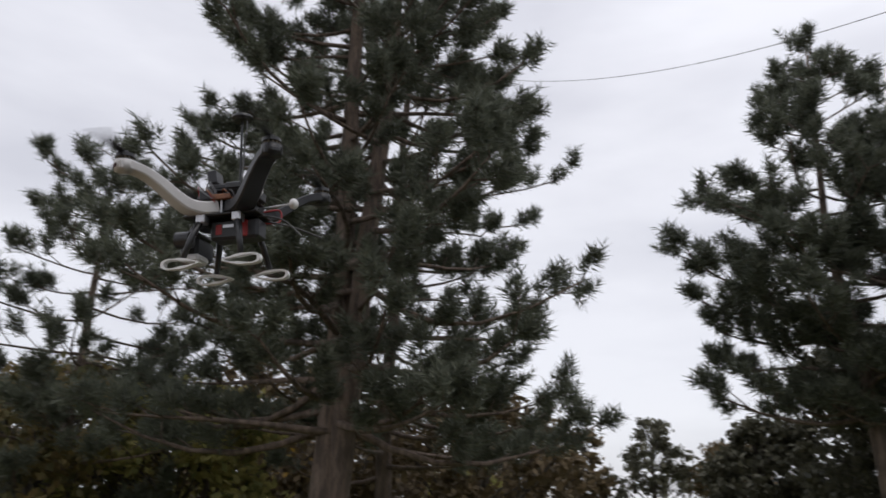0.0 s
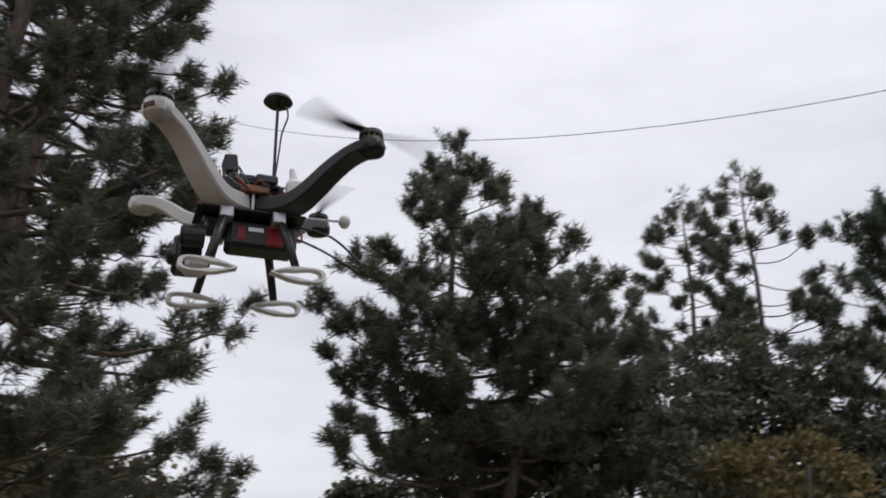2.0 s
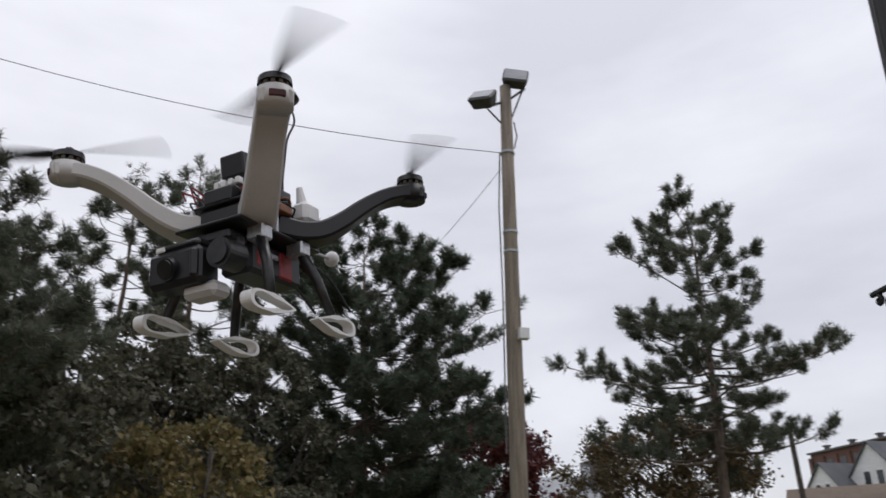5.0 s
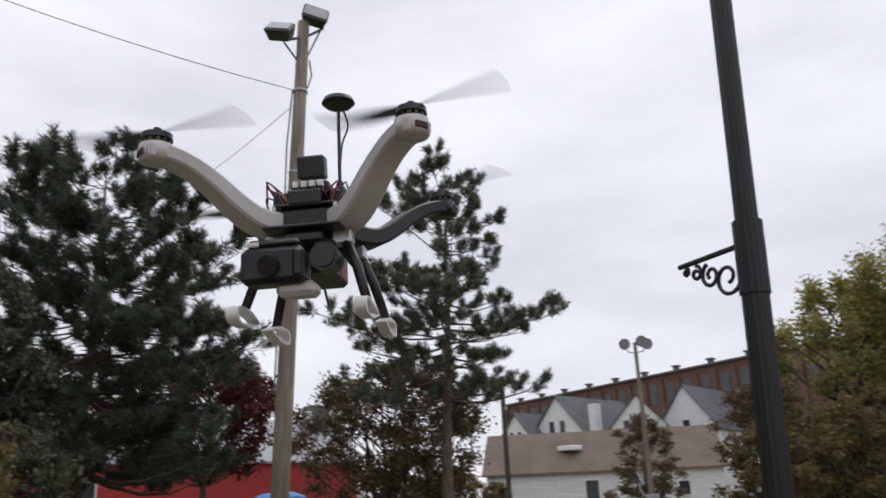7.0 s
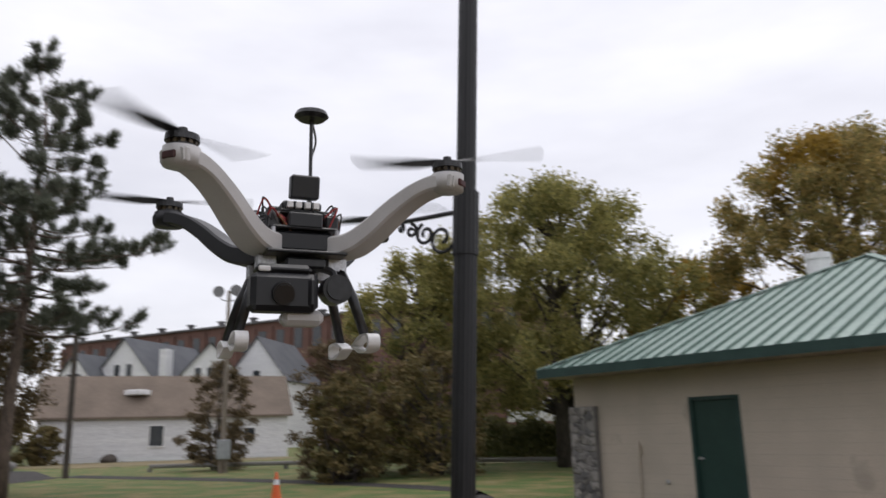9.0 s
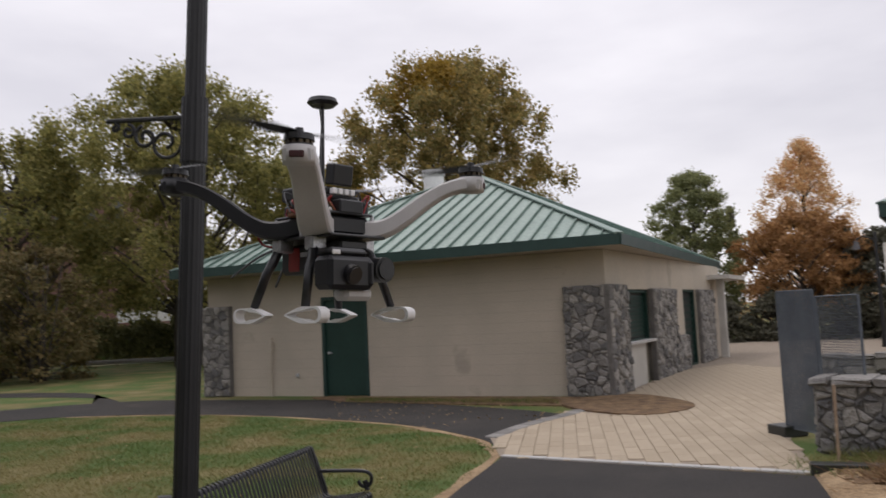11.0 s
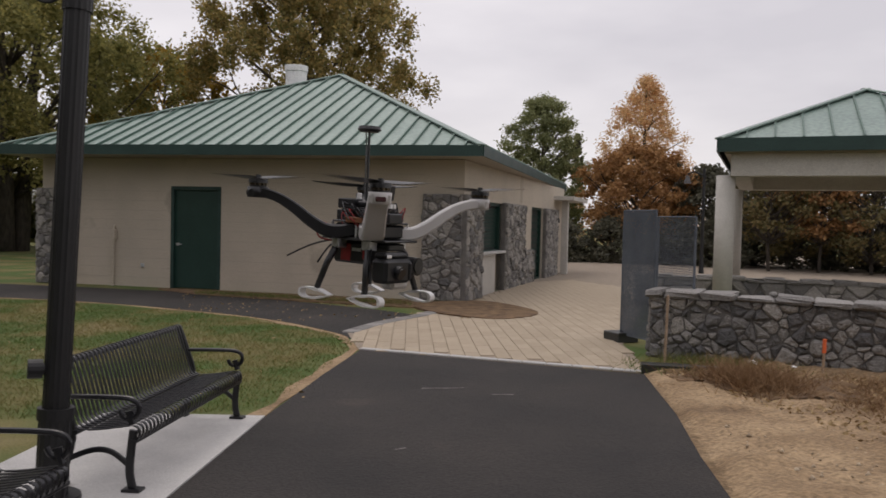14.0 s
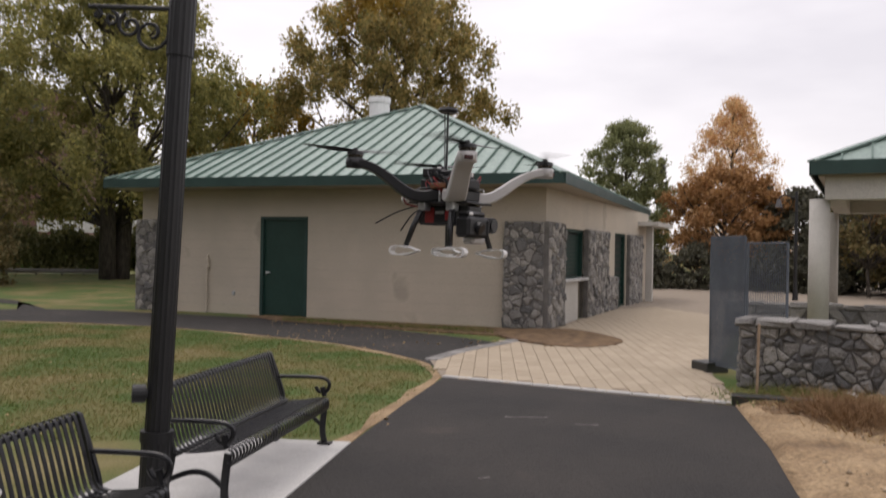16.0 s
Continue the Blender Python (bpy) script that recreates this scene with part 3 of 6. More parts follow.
def make_ground():
    rng = np.random.default_rng(4)
    bm = bmesh.new()
    box(bm, -900, -900, -0.5, 900, 900, 0.0)
    tagged(link("ground", bm, M["grass"]), "mown lawn with worn and straw-coloured patches", "ground", kind="structure")
    # the wide dark walk that leads to the paving
    bm = slab(bmesh.new(), [(-5.1, -6.0), (-3.33, 2.39), (-2.74, 4.18), (-2.15, 5.75), (-1.58, 7.15), (1.06, 5.34), (0.5, 3.75), (0.04, 2.7), (-0.45, 1.4), (-1.35, -6.0)], -0.06, 0.012)
    tagged(link("road", bm, M["asphalt"]), "wide black asphalt walk with a few pale scuffs", "path", kind="structure")
    # the narrow walk that winds past the building
    up = smooth_line([(-1.56, 7.6), (-1.75, 8.66), (-3.0, 10.6), (-6.0, 12.9), (-9.4, 13.9), (-12.7, 12.5), (-19, 8.5), (-30, 4)])
    lo = smooth_line([(-0.15, 10.39), (-1.0, 11.6), (-3.74, 14.23), (-6.6, 15.75), (-9.3, 16.6), (-13.3, 15.2), (-20, 11.5), (-31, 7)])
    bm = bmesh.new()
    slab(bm, [tuple(p) for p in up] + [tuple(p) for p in lo[::-1]], -0.06, 0.009)
    tagged(link("pavement_walk", bm, M["asphalt"]), "narrow winding asphalt footpath beside the building", "path", kind="structure")
    # a second branch that passes left of the building
    a = smooth_line([(-8.8, 15.9), (-10.2, 18.0), (-14.5, 20.2), (-22, 22.4), (-34, 24.5)])
    b = smooth_line([(-9.6, 16.2), (-11.0, 19.6), (-15, 21.6), (-22, 23.9), (-34, 26.2)])
    bm = slab(bmesh.new(), [tuple(p) for p in a] + [tuple(p) for p in b[::-1]], -0.06, 0.007)
    tagged(link("pavement_branch", bm, M["asphalt"]), "asphalt footpath branch across the lawn", "path", kind="structure")
    # bench pad
    bm = slab(bmesh.new(), [(-2.74, 4.18), (-3.9, 4.45), (-4.95, 1.2), (-5.6, -1.4), (-4.3, -1.6), (-3.36, 2.3)], -0.08, 0.022)
    tagged(link("pavement_pad", bm, M["concrete"]), "pale concrete pad under the benches", "pad", kind="structure")
    # bare soil beside the walk
    bm = slab(bmesh.new(), [(1.06, 5.36), (1.6, 5.95), (3.6, 4.6), (7.0, 2.0), (7.5, -4), (-1.42, -6.0), (-0.5, 1.4), (0.0, 2.7), (0.46, 3.75)], -0.05, 0.016)
    grid = {}
    for i in range(0, 106):
        for k in range(0, 142):
            x, y = -1.5 + i * 0.085, -6.0 + k * 0.085
            # distance inside the asphalt's edge and the wall's line
            edge = min((x - 0.46) * 0.93 - (y - 3.75) * 0.37, 5.6 - y + 0.0 * x, 7.2 - x)
            if edge < -0.11:
                continue
            if edge < 0.03 and y < 5.5:
                x, y = x - edge * 0.93, y + edge * 0.37
            q = Vector((x, y, 0))
            grid[i, k] = bm.verts.new((x, y, soil_z(q, edge)))
    for (i, k), v in list(grid.items()):
        c = [grid.get(a) for a in ((i + 1, k), (i + 1, k + 1), (i, k + 1))]
        if None not in c:
            bm.faces.new((v, *c))
    tagged(link("ground_soil", bm, M["dirt"], smooth=True), "bare sandy soil churned by building work", "soil", kind="structure")
    # brown litter and dead growth along the wall's foot
    bm = bmesh.new()
    grid = {}
    for i in range(0, 60):
        for k in range(0, 40):
            u, w = i * 0.085, k * 0.05
            x, y = 1.15 + u * 0.81 - w * 0.59, 5.75 - u * 0.59 - w * 0.81
            q = Vector((x, y, 0))
            if w < 1.15 + 0.9 * noise.noise(q * 1.4) - 0.05 * u and (x - 0.46) * 0.93 - (y - 3.75) * 0.37 > 0.12 + 0.2 * noise.noise(q * 2):
                grid[i, k] = bm.verts.new((x, y, soil_z(q) + 0.006 + 0.03 * max(0, noise.noise(q * 9))))
    for (i, k), v in list(grid.items()):
        c = [grid.get(a) for a in ((i, k + 1), (i + 1, k + 1), (i + 1, k))]
        if None not in c:
            bm.faces.new((v, *c))
    tagged(link("ground_litter", bm, M["mulch"], smooth=True), "brown leaf litter and dead growth along the wall", "litter", kind="structure")
    # planting strips by the building
    for name, pts in (("ground_bed", [(-3.76, 13.9), (0.0, 11.5), (0.55, 12.35), (0.35, 12.75), (-4.3, 15.2), (-4.2, 14.5)]),
                      ("ground_bed_corner", [(0.0, 11.5), (0.2, 10.6), (0.9, 9.75), (1.75, 10.2), (2.0, 11.0), (1.75, 12.2), (1.3, 12.5), (0.5, 12.3)])):
        bm = slab(bmesh.new(), [tuple(p) for p in smooth_line(pts + pts[:1], 4)[:-1]], -0.05, 0.035 if "corner" in name else 0.02)
        tagged(link(name, bm, M["mulch"]), "planting bed of brown mulch and fallen leaves", "bed", kind="structure")
    # pale worn edges along the paths
    for name, line, w in (("trim_edge", smooth_line([(-3.36, 2.4), (-2.78, 4.18), (-1.62, 7.2), (-1.62, 7.9), (-1.8, 8.75), (-3.1, 10.7), (-6.1, 13.0), (-9.4, 14.0)]), 0.085),
                          ("trim_edge_far", smooth_line([(-9.3, 16.75), (-13.3, 15.3), (-20, 11.6)]), 0.10)):
        bm = bmesh.new()
        n = len(line)
        L, R = [], []
        for i, p in enumerate(line):
            d = line[min(i + 1, n - 1)] - line[max(i - 1, 0)]
            d /= np.linalg.norm(d)
            o = np.array((-d[1], d[0])) * w * rng.uniform(0.2, 1.9)
            L.append(tuple(p + o))
            R.append(tuple(p - o * 0.2))
        slab(bm, L + R[::-1], -0.02, 0.006)
        tagged(link(name, bm, M["dirt"]), "worn sandy verge beside the asphalt", "verge", kind="structure")
    # drive and lawn edge far off
    bm = slab(bmesh.new(), [(-30, 17), (-60, 12), (-75, 35), (-42, 30), (-33, 24)], -0.05, 0.010)
    tagged(link("road_far", bm, M["asphalt"]), "asphalt yard by the red building", "road", kind="structure")
    bm = slab(bmesh.new(), [(-53.9, 38.8), (-40.7, 51.6), (-36.5, 47.2), (-42.0, 33.0), (-50.0, 33.5)], -0.05, 0.016)
    tagged(link("ground_dry", bm, M["dry_turf"]), "strip of dry brown turf before the white outbuilding", "turf", kind="structure")
    bm = slab(bmesh.new(), [(3.8, 15.5), (6.5, 30), (30, 40), (45, 36), (60, 20), (20, 3), (7, 8.5)], -0.05, 0.006)
    tagged(link("ground_court", bm, M["joint"]), "pale gravel court behind the pavilion", "ground", kind="structure")


def make_grass():
    """Short blades near the walk."""
    rng = np.random.default_rng(12)
    n = 210000
    x, y = rng.uniform(-11, -1.4, n), rng.uniform(0, 1, n) ** 1.3 * 13.5 + 1.0
    ragged = rng.uniform(0, 1, n) ** 2 * 0.3
    ok = (x < -2.83 + (y - 4.2) * 0.386 - ragged) & ~((y < 4.42) & (x > -5.3))
    ok &= y < np.interp(-x, (1.62, 1.8, 3.1, 6.1, 9.4, 12.7), (7.9, 8.7, 10.6, 12.9, 13.9, 12.5)) - ragged
    x, y = x[ok], y[ok]
    p = np.stack([x, y, np.zeros(len(x))], 1)
    h = rng.uniform(0.015, 0.045, (len(x), 1))
    tip = p + rng.normal(size=(len(x), 3)) * 0.025 * np.array((1, 1, 0)) + np.array((0, 0, 1)) * h
    s = rng.normal(size=(len(x), 3)) * np.array((1, 1, 0))
    s *= 0.004 / np.linalg.norm(s, axis=1)[:, None]
    v = np.stack([p - s, p + s, tip], 1).reshape(-1, 3)
    tagged(raw("grass", v, np.arange(len(v)).reshape(-1, 3), M["blade"]), "short autumn lawn grass, green to straw", "grass", kind="stuff")


make_ground()
make_grass()

# ---- service building ----
BUILD = pose(1.168, 12.58, 0, 0, 0, -27.46)
SIDE = (0.095, 0.9955)


def make_building():
    rng = random.Random(3)
    b = thing("service_building", BUILD, "low beige block building with green metal hip roof, stone piers", "building")
    # front wall with its door opening, painted block courses as shallow grooves
    for x0, z0, x1 in ((-9.4, 0, -6.24), (-6.24, 2.12, -5.13), (-5.13, 0, 0)):
        part("wall", boxed(x0, 0, z0, x1, 0.2, 2.72), M["block"], b)
    bm = bmesh.new()
    for k in range(1, 14):
        z = k * 0.203
        for x0, x1 in ((-8.7, -6.26), (-5.11, -0.8)):
            if z < 2.1 or x0 > -6:
                box(bm, x0, -0.004, z - 0.004, x1, 0.01, z + 0.004)
    part("block_joints", bm, M["soffit"], b, "faint horizontal joints of the painted block")
    s = SIDE
    m = Matrix(((s[0], -s[1], 0, 0), (s[1], s[0], 0, 0), (0, 0, 1, 0), (0, 0, 0, 1)))
    # the long side, in its own frame: x runs back along the wall, y into the building
    for x0, x1, z0, z1 in ((0, 1.05, 0, 2.72), (1.05, 2.95, 1.98, 2.72), (2.95, 5.05, 0, 2.72), (5.05, 6.2, 0, 2.72), (6.2, 7.7, 2.0, 2.72), (7.7, 11.2, 0, 2.72)):
        part("wall", boxed(x0, 0, z0, x1, 0.2, z1, m), M["block"], b)
    part("wall", boxed(-9.4, 0.2, 0, -9.2, 12, 2.72), M["block"], b)
    part("wall", boxed(-9.2, 11.8, 0, 0.6, 12, 2.72), M["block"], b)
    door = part("door", boxed(-6.2, 0.05, 0.012, -5.17, 0.1, 2.08, None, 0.004), M["door"], b, "dark green steel door, shut")
    bm = bmesh.new()
    for x0, x1, z0, z1 in ((-6.26, -6.19, 0, 2.14), (-5.18, -5.11, 0, 2.14), (-6.19, -5.18, 2.07, 2.14)):
        box(bm, x0, -0.012, z0, x1, 0.12, z1)
    part("door_frame", bm, M["fascia"], b)
    bm = cyl(bmesh.new(), (-6.1, 0.05, 0.93), (-6.1, -0.01, 0.93), 0.03)
    cyl(bm, (-6.1, -0.01, 0.93), (-6.0, -0.015, 0.93), 0.011)
    part("door_handle", bm, M["alu"], door)
    bm = tube(bmesh.new(), [(-7.6, -0.05, 0.0), (-7.6, -0.05, 1.2), (-7.6, -0.02, 1.27), (-7.6, 0.02, 1.28)], 0.028)
    box(bm, -7.66, -0.09, 1.0, -7.54, -0.01, 1.2)
    part("pipe", bm, M["block"], b, "painted vertical drain pipe")
    bm = boxed(-6.95, -0.04, 0.42, -6.88, 0.0, 0.5, None, 0.01)
    part("hose_tap", bm, M["galv"], b)
    # stone piers: backing cores, then their stones
    piers = [(-0.78, -0.13, 0.78, 2.06, Matrix()), (-9.45, -0.13, 0.76, 2.06, Matrix())]
    for x, y, w, h, mm in piers:
        core = part("stone_pier", boxed(x, y, 0, x + w, 0.25, h, None, 0.01), M["mortar"], b, "pier faced with grey field stones")
        stone_panel(core, mm @ pose(x, y, 0), w, h, 0.15, rng, 0.035)
        stone_panel(core, mm @ pose(x, 0.02, 0, 0, 0, -90), 0.15, h, 0.2, rng, 0.03)
    for x, w, h in ((-0.12, 1.15, 2.06), (2.95, 2.05, 2.0), (5.05, 1.1, 0.86), (7.75, 1.9, 2.0)):
        core = part("stone_pier", boxed(x, -0.1, 0, x + w, 0.1, h, m, 0.01), M["mortar"], b, "pier faced with grey field stones")
        stone_panel(core, m @ pose(x, -0.1, 0), w, h, 0.16, rng, 0.035)
    # serving hatches and panels of the long side
    for x0, x1, z0, z1 in ((1.05, 2.95, 0.9, 1.98), (6.2, 7.7, 0.0, 2.0)):
        w = part("window", boxed(x0 + 0.06, 0.13, z0 + 0.05, x1 - 0.06, 0.16, z1 - 0.05, m), M["dark"], b, "dark shuttered serving hatch")
        bm = bmesh.new()
        for a in ((x0, x0 + 0.07, z0, z1), (x1 - 0.07, x1, z0, z1), (x0, x1, z1 - 0.07, z1), (x0, x1, z0, z0 + 0.05)):
            box(bm, a[0], 0.04, a[2], a[1], 0.18, a[3], m)
        part("window_frame", bm, M["door"], w)
        for k in range(10):
            z = z0 + 0.1 + (z1 - z0 - 0.2) * k / 10
            part("slat", boxed(x0 + 0.07, 0.11, z, x1 - 0.07, 0.13, z + 0.06, m), M["door"], w)
    part("counter_front", boxed(1.06, -0.02, 0, 2.4, 0.19, 0.86, m), M["beam"], b, "plain beige panel under the hatch")
    part("counter", boxed(1.02, -0.12, 0.86, 2.97, 0.2, 0.92, m, 0.01), M["concrete"], b)
    bm = bmesh.new()
    for x, r in ((9.95, 0.09),):
        box(bm, x, -0.35, 0, x + 0.2, -0.15, 2.3, m, 0.01)
    part("post", bm, M["beam"], b, "square pale post at the far porch")
    part("porch_roof", boxed(9.4, -0.6, 2.3, 12.4, 0.4, 2.42, m), M["beam"], b)
    make_hip(b, [(-9.8, -0.78), (0.46, -0.70), (1.0, 12.6), (-9.8, 12.6)], 2.9, [(-4.35, 4.75), (-4.2, 8.2)], 5.3, 0.325)
    bm = cyl(bmesh.new(), (-6.25, 6.2, 4.7), (-6.25, 6.2, 5.85), 0.3, n=20)
    cyl(bm, (-6.25, 6.2, 5.72), (-6.25, 6.2, 5.88), 0.33, n=20)
    part("roof_vent", bm, M["white_paint"], b, "stubby white vent drum on the ridge", smooth=False)
    return b


def make_hip(parent, eave, z, ridge, top, pitch, fascia=0.17, soffit=True):
    """A hip roof over the four eave corners, with standing seams on each face, fascia and soffit."""
    e = [Vector((x, y, z)) for x, y in eave]
    r = [Vector((x, y, top)) for x, y in ridge]
    faces = [(e[0], e[1], r[0]), (e[1], e[2], r[1], r[0]), (e[2], e[3], r[1]), (e[3], e[0], r[0], r[1])]
    bm = bmesh.new()
    for f in faces:
        n = (f[1] - f[0]).cross(f[2] - f[0]).normalized() * 0.03
        a = [bm.verts.new(p) for p in f]
        c = [bm.verts.new(p - n) for p in f]
        bm.faces.new(a)
        bm.faces.new(c[::-1])
        for i in range(len(f)):
            bm.faces.new((a[i], a[(i + 1) % len(f)], c[(i + 1) % len(f)], c[i]))
    roof = part("roof", bm, M["roof"], parent, "weathered green standing-seam metal roof")
    for f in faces:
        a, b = f[0], f[1]
        d = (b - a).normalized()
        n = (b - a).cross(f[2] - a).normalized()
        up = n.cross(d).normalized()
        k = max(2, int((b - a).length / pitch))
        for i in range(1, k):
            p = a + (b - a) * (i / k)
            far = 1e9
            edges = [(f[j], f[(j + 1) % len(f)]) for j in range(1, len(f))]
            for q0, q1 in edges:
                s0, s1 = (q0 - p).dot(d), (q1 - p).dot(d)
                if s0 * s1 <= 0 and s0 != s1:
                    t = s0 / (s0 - s1)
                    h = (q0 + (q1 - q0) * t - p).dot(up)
                    if h > 0.05:
                        far = min(far, h)
            if far > 50 or far < 0.15:
                continue
            bm = bmesh.new()
            box(bm, -0.013, 0, 0, 0.013, far, 0.045)
            s = part("seam", bm, M["seam"], roof)
            s.matrix_basis = Matrix(((d.x, up.x, n.x, p.x), (d.y, up.y, n.y, p.y), (d.z, up.z, n.z, p.z), (0, 0, 0, 1)))
    bm = bmesh.new()
    for p, q in ((e[0], r[0]), (e[1], r[0]), (e[2], r[1]), (e[3], r[1]), (r[0], r[1])):
        ribbon(bm, [p + Vector((0, 0, 0.03)), q + Vector((0, 0, 0.03))], [0.18, 0.18], [0.04, 0.04])
    part("ridge_cap", bm, M["roof"], roof)
    for i in range(4):
        p, q = e[i], e[(i + 1) % 4]
        d = (q - p).normalized()
        ang = math.degrees(math.atan2(d.y, d.x))
        fb = part("fascia", boxed(0, -0.03, -fascia, (q - p).length, 0.0, 0.03), M["fascia"], parent, "dark green fascia board")
        fb.matrix_basis = pose(p.x, p.y, p.z, 0, 0, ang)
    if soffit:
        bm = slab(bmesh.new(), [(x, y) for x, y in eave], z - fascia, z - fascia + 0.03)
        part("soffit", bm, M["soffit"], parent)


make_building()


# ---- pavilion ----
def make_pavilion():
    # corner eave at the origin; x runs along the near eave, y back
    p = thing("pavilion", pose(4.93, 10.0, 0, 0, 0, -37), "open picnic pavilion with green metal roof and pale columns", "pavilion")
    W, L = 5.3, 5.6
    for x, y in ((0.12, 0.35), (W - 0.55, 0.35), (0.12, L - 0.6), (W - 0.55, L - 0.6)):
        c = part("column", cyl(bmesh.new(), (x, y, 0), (x, y, 2.45), 0.165, 0.16, 28), M["beam"], p, "round pale column", True)
        part("plinth", boxed(x - 0.22, y - 0.22, 0, x + 0.22, y + 0.22, 0.16, None, 0.02), M["concrete"], c)
    for x0, y0, x1, y1 in ((0.2, 0.15, W - 0.2, 0.45), (0.2, L - 0.75, W - 0.2, L - 0.45), (0.2, 0.45, 0.5, L - 0.75), (W - 0.5, 0.45, W - 0.2, L - 0.75)):
        part("beam", boxed(x0, y0, 2.43, x1, y1, 2.81, None, 0.008), M["beam"], p)
    make_hip(p, [(0, -0.05), (W, -0.05), (W, L - 0.2), (0, L - 0.2)], 3.03, [(W / 2 - 0.2, L / 2 - 0.2), (W / 2 - 0.2, L / 2)], 4.2, 0.42, 0.2, False)
    part("ceiling_panel", boxed(0.1, 0.1, 2.81, W - 0.1, L - 0.3, 2.88), M["soffit"], p)


make_pavilion()


# ---- stone walls ----
def make_stone_wall(x, y, ang, length, height, label, seed, size=0.155, name="stone_wall", thick=0.42):
    rng = random.Random(seed)
    w = thing(name, pose(x, y, 0, 0, 0, ang), label, "wall", "low stone walls")
    core = part("core", boxed(0, 0.06, -0.1, length, thick - 0.06, height - 0.05, None, 0.01), M["mortar"], w)
    stone_panel(core, pose(0, 0.06, 0), length, height - 0.06, size, rng, 0.04)
    stone_panel(core, pose(0.0, thick - 0.06, 0, 0, 0, -90), thick - 0.12, height - 0.06, size, rng, 0.04)
    xx = -0.06
    while xx < length:
        d = rng.uniform(0.2, 0.48)
        bm = boxed(xx + 0.006, -0.012, height - rng.uniform(0.06, 0.085), min(xx + d, length + 0.04), thick + 0.012, height + rng.uniform(-0.02, 0.02), None, 0.02)
        for v in bm.verts:
            v.co += Vector((rng.uniform(-0.018, 0.018), rng.uniform(-0.028, 0.028), rng.uniform(-0.013, 0.013)))
        part("cap_stone", bm, M["cap"], w)
        xx += d
    return w


make_stone_wall(1.64, 6.33, -43, 4.8, 0.78, "low field-stone garden wall with a rough stone cap", 5, 0.13)
make_stone_wall(4.5, 11.9, -34, 6.5, 0.62, "lower field-stone wall behind the garden wall", 6, 0.3)


# ---- lamp post and benches ----
def scroll(cx, cz, r0, turns, flip=1, start=0.0):
    return [(cx + flip * r0 * (1 - 0.75 * i / 24) * math.cos(start + turns * 2 * math.pi * i / 24), 0, cz + r0 * (1 - 0.75 * i / 24) * math.sin(start + turns * 2 * math.pi * i / 24)) for i in range(25)]


def make_lamp_post():
    top = 6.2
    lp = thing("lamp_post", Matrix.Translation((-3.857, 2.582, 0)) @ pose(0, 0, 0, -0.95, 2.2, 0), "tall black fluted lamp post with a scrolled sign bracket", "lamp post")
    bm = bmesh.new()
    n = 32
    for z0, z1, r in ((0.0, 0.45, 0.08), (0.45, 2.535, 0.066), (2.535, 2.905, 0.074), (2.905, top, 0.057)):
        rings = []
        for z in (z0, z1):
            rings.append([bm.verts.new((math.cos(2 * math.pi * k / n) * r * (1 - 0.05 * (k % 2)), math.sin(2 * math.pi * k / n) * r * (1 - 0.05 * (k % 2)), z)) for k in range(n)])
        for k in range(n):
            bm.faces.new((rings[0][k], rings[0][(k + 1) % n], rings[1][(k + 1) % n], rings[1][k]))
        bm.faces.new(rings[0][::-1])
        bm.faces.new(rings[1])
    part("shaft", bm, M["lamp_black"], lp)
    bm = cyl(bmesh.new(), (0, 0, 0), (0, 0, 0.05), 0.15, 0.14, 24)
    part("base", bm, M["lamp_black"], lp)
    part("collar", cyl(bmesh.new(), (0, 0, 0.44), (0, 0, 0.5), 0.088, 0.088, 24), M["lamp_black"], lp)
    bm = cyl(bmesh.new(), (-0.07, 0, 0.70), (-0.14, 0, 0.70), 0.05, 0.05, 16)
    cyl(bm, (-0.06, 0, 0.70), (-0.08, 0, 0.70), 0.03, 0.03, 12)
    o = part("outlet_cover", bm, M["lamp_black"], lp)
    o.matrix_basis = pose(0, 0, 0, 0, 0, 15)
    # bracket arm with its scrolls, in its own plane
    bm = ribbon(bmesh.new(), [(0.07, 0, 2.8), (0.53, 0, 2.8)], [0.026, 0.026], [0.026, 0.026])
    for pts in (scroll(0.17, 2.66, 0.105, 1.3, 1, 2.6), scroll(0.29, 2.7, 0.07, -1.3, 1, 1.2), scroll(0.4, 2.735, 0.042, 1.2, 1, 1.6), scroll(0.48, 2.76, 0.026, 1.0, 1, 1.6)):
        tube(bm, pts, 0.011, 6)
    br = part("bracket", bm, M["lamp_black"], lp, "wrought scroll bracket")
    br.matrix_basis = pose(0, 0, 0, 0, 0, 168)
    return lp


make_lamp_post()


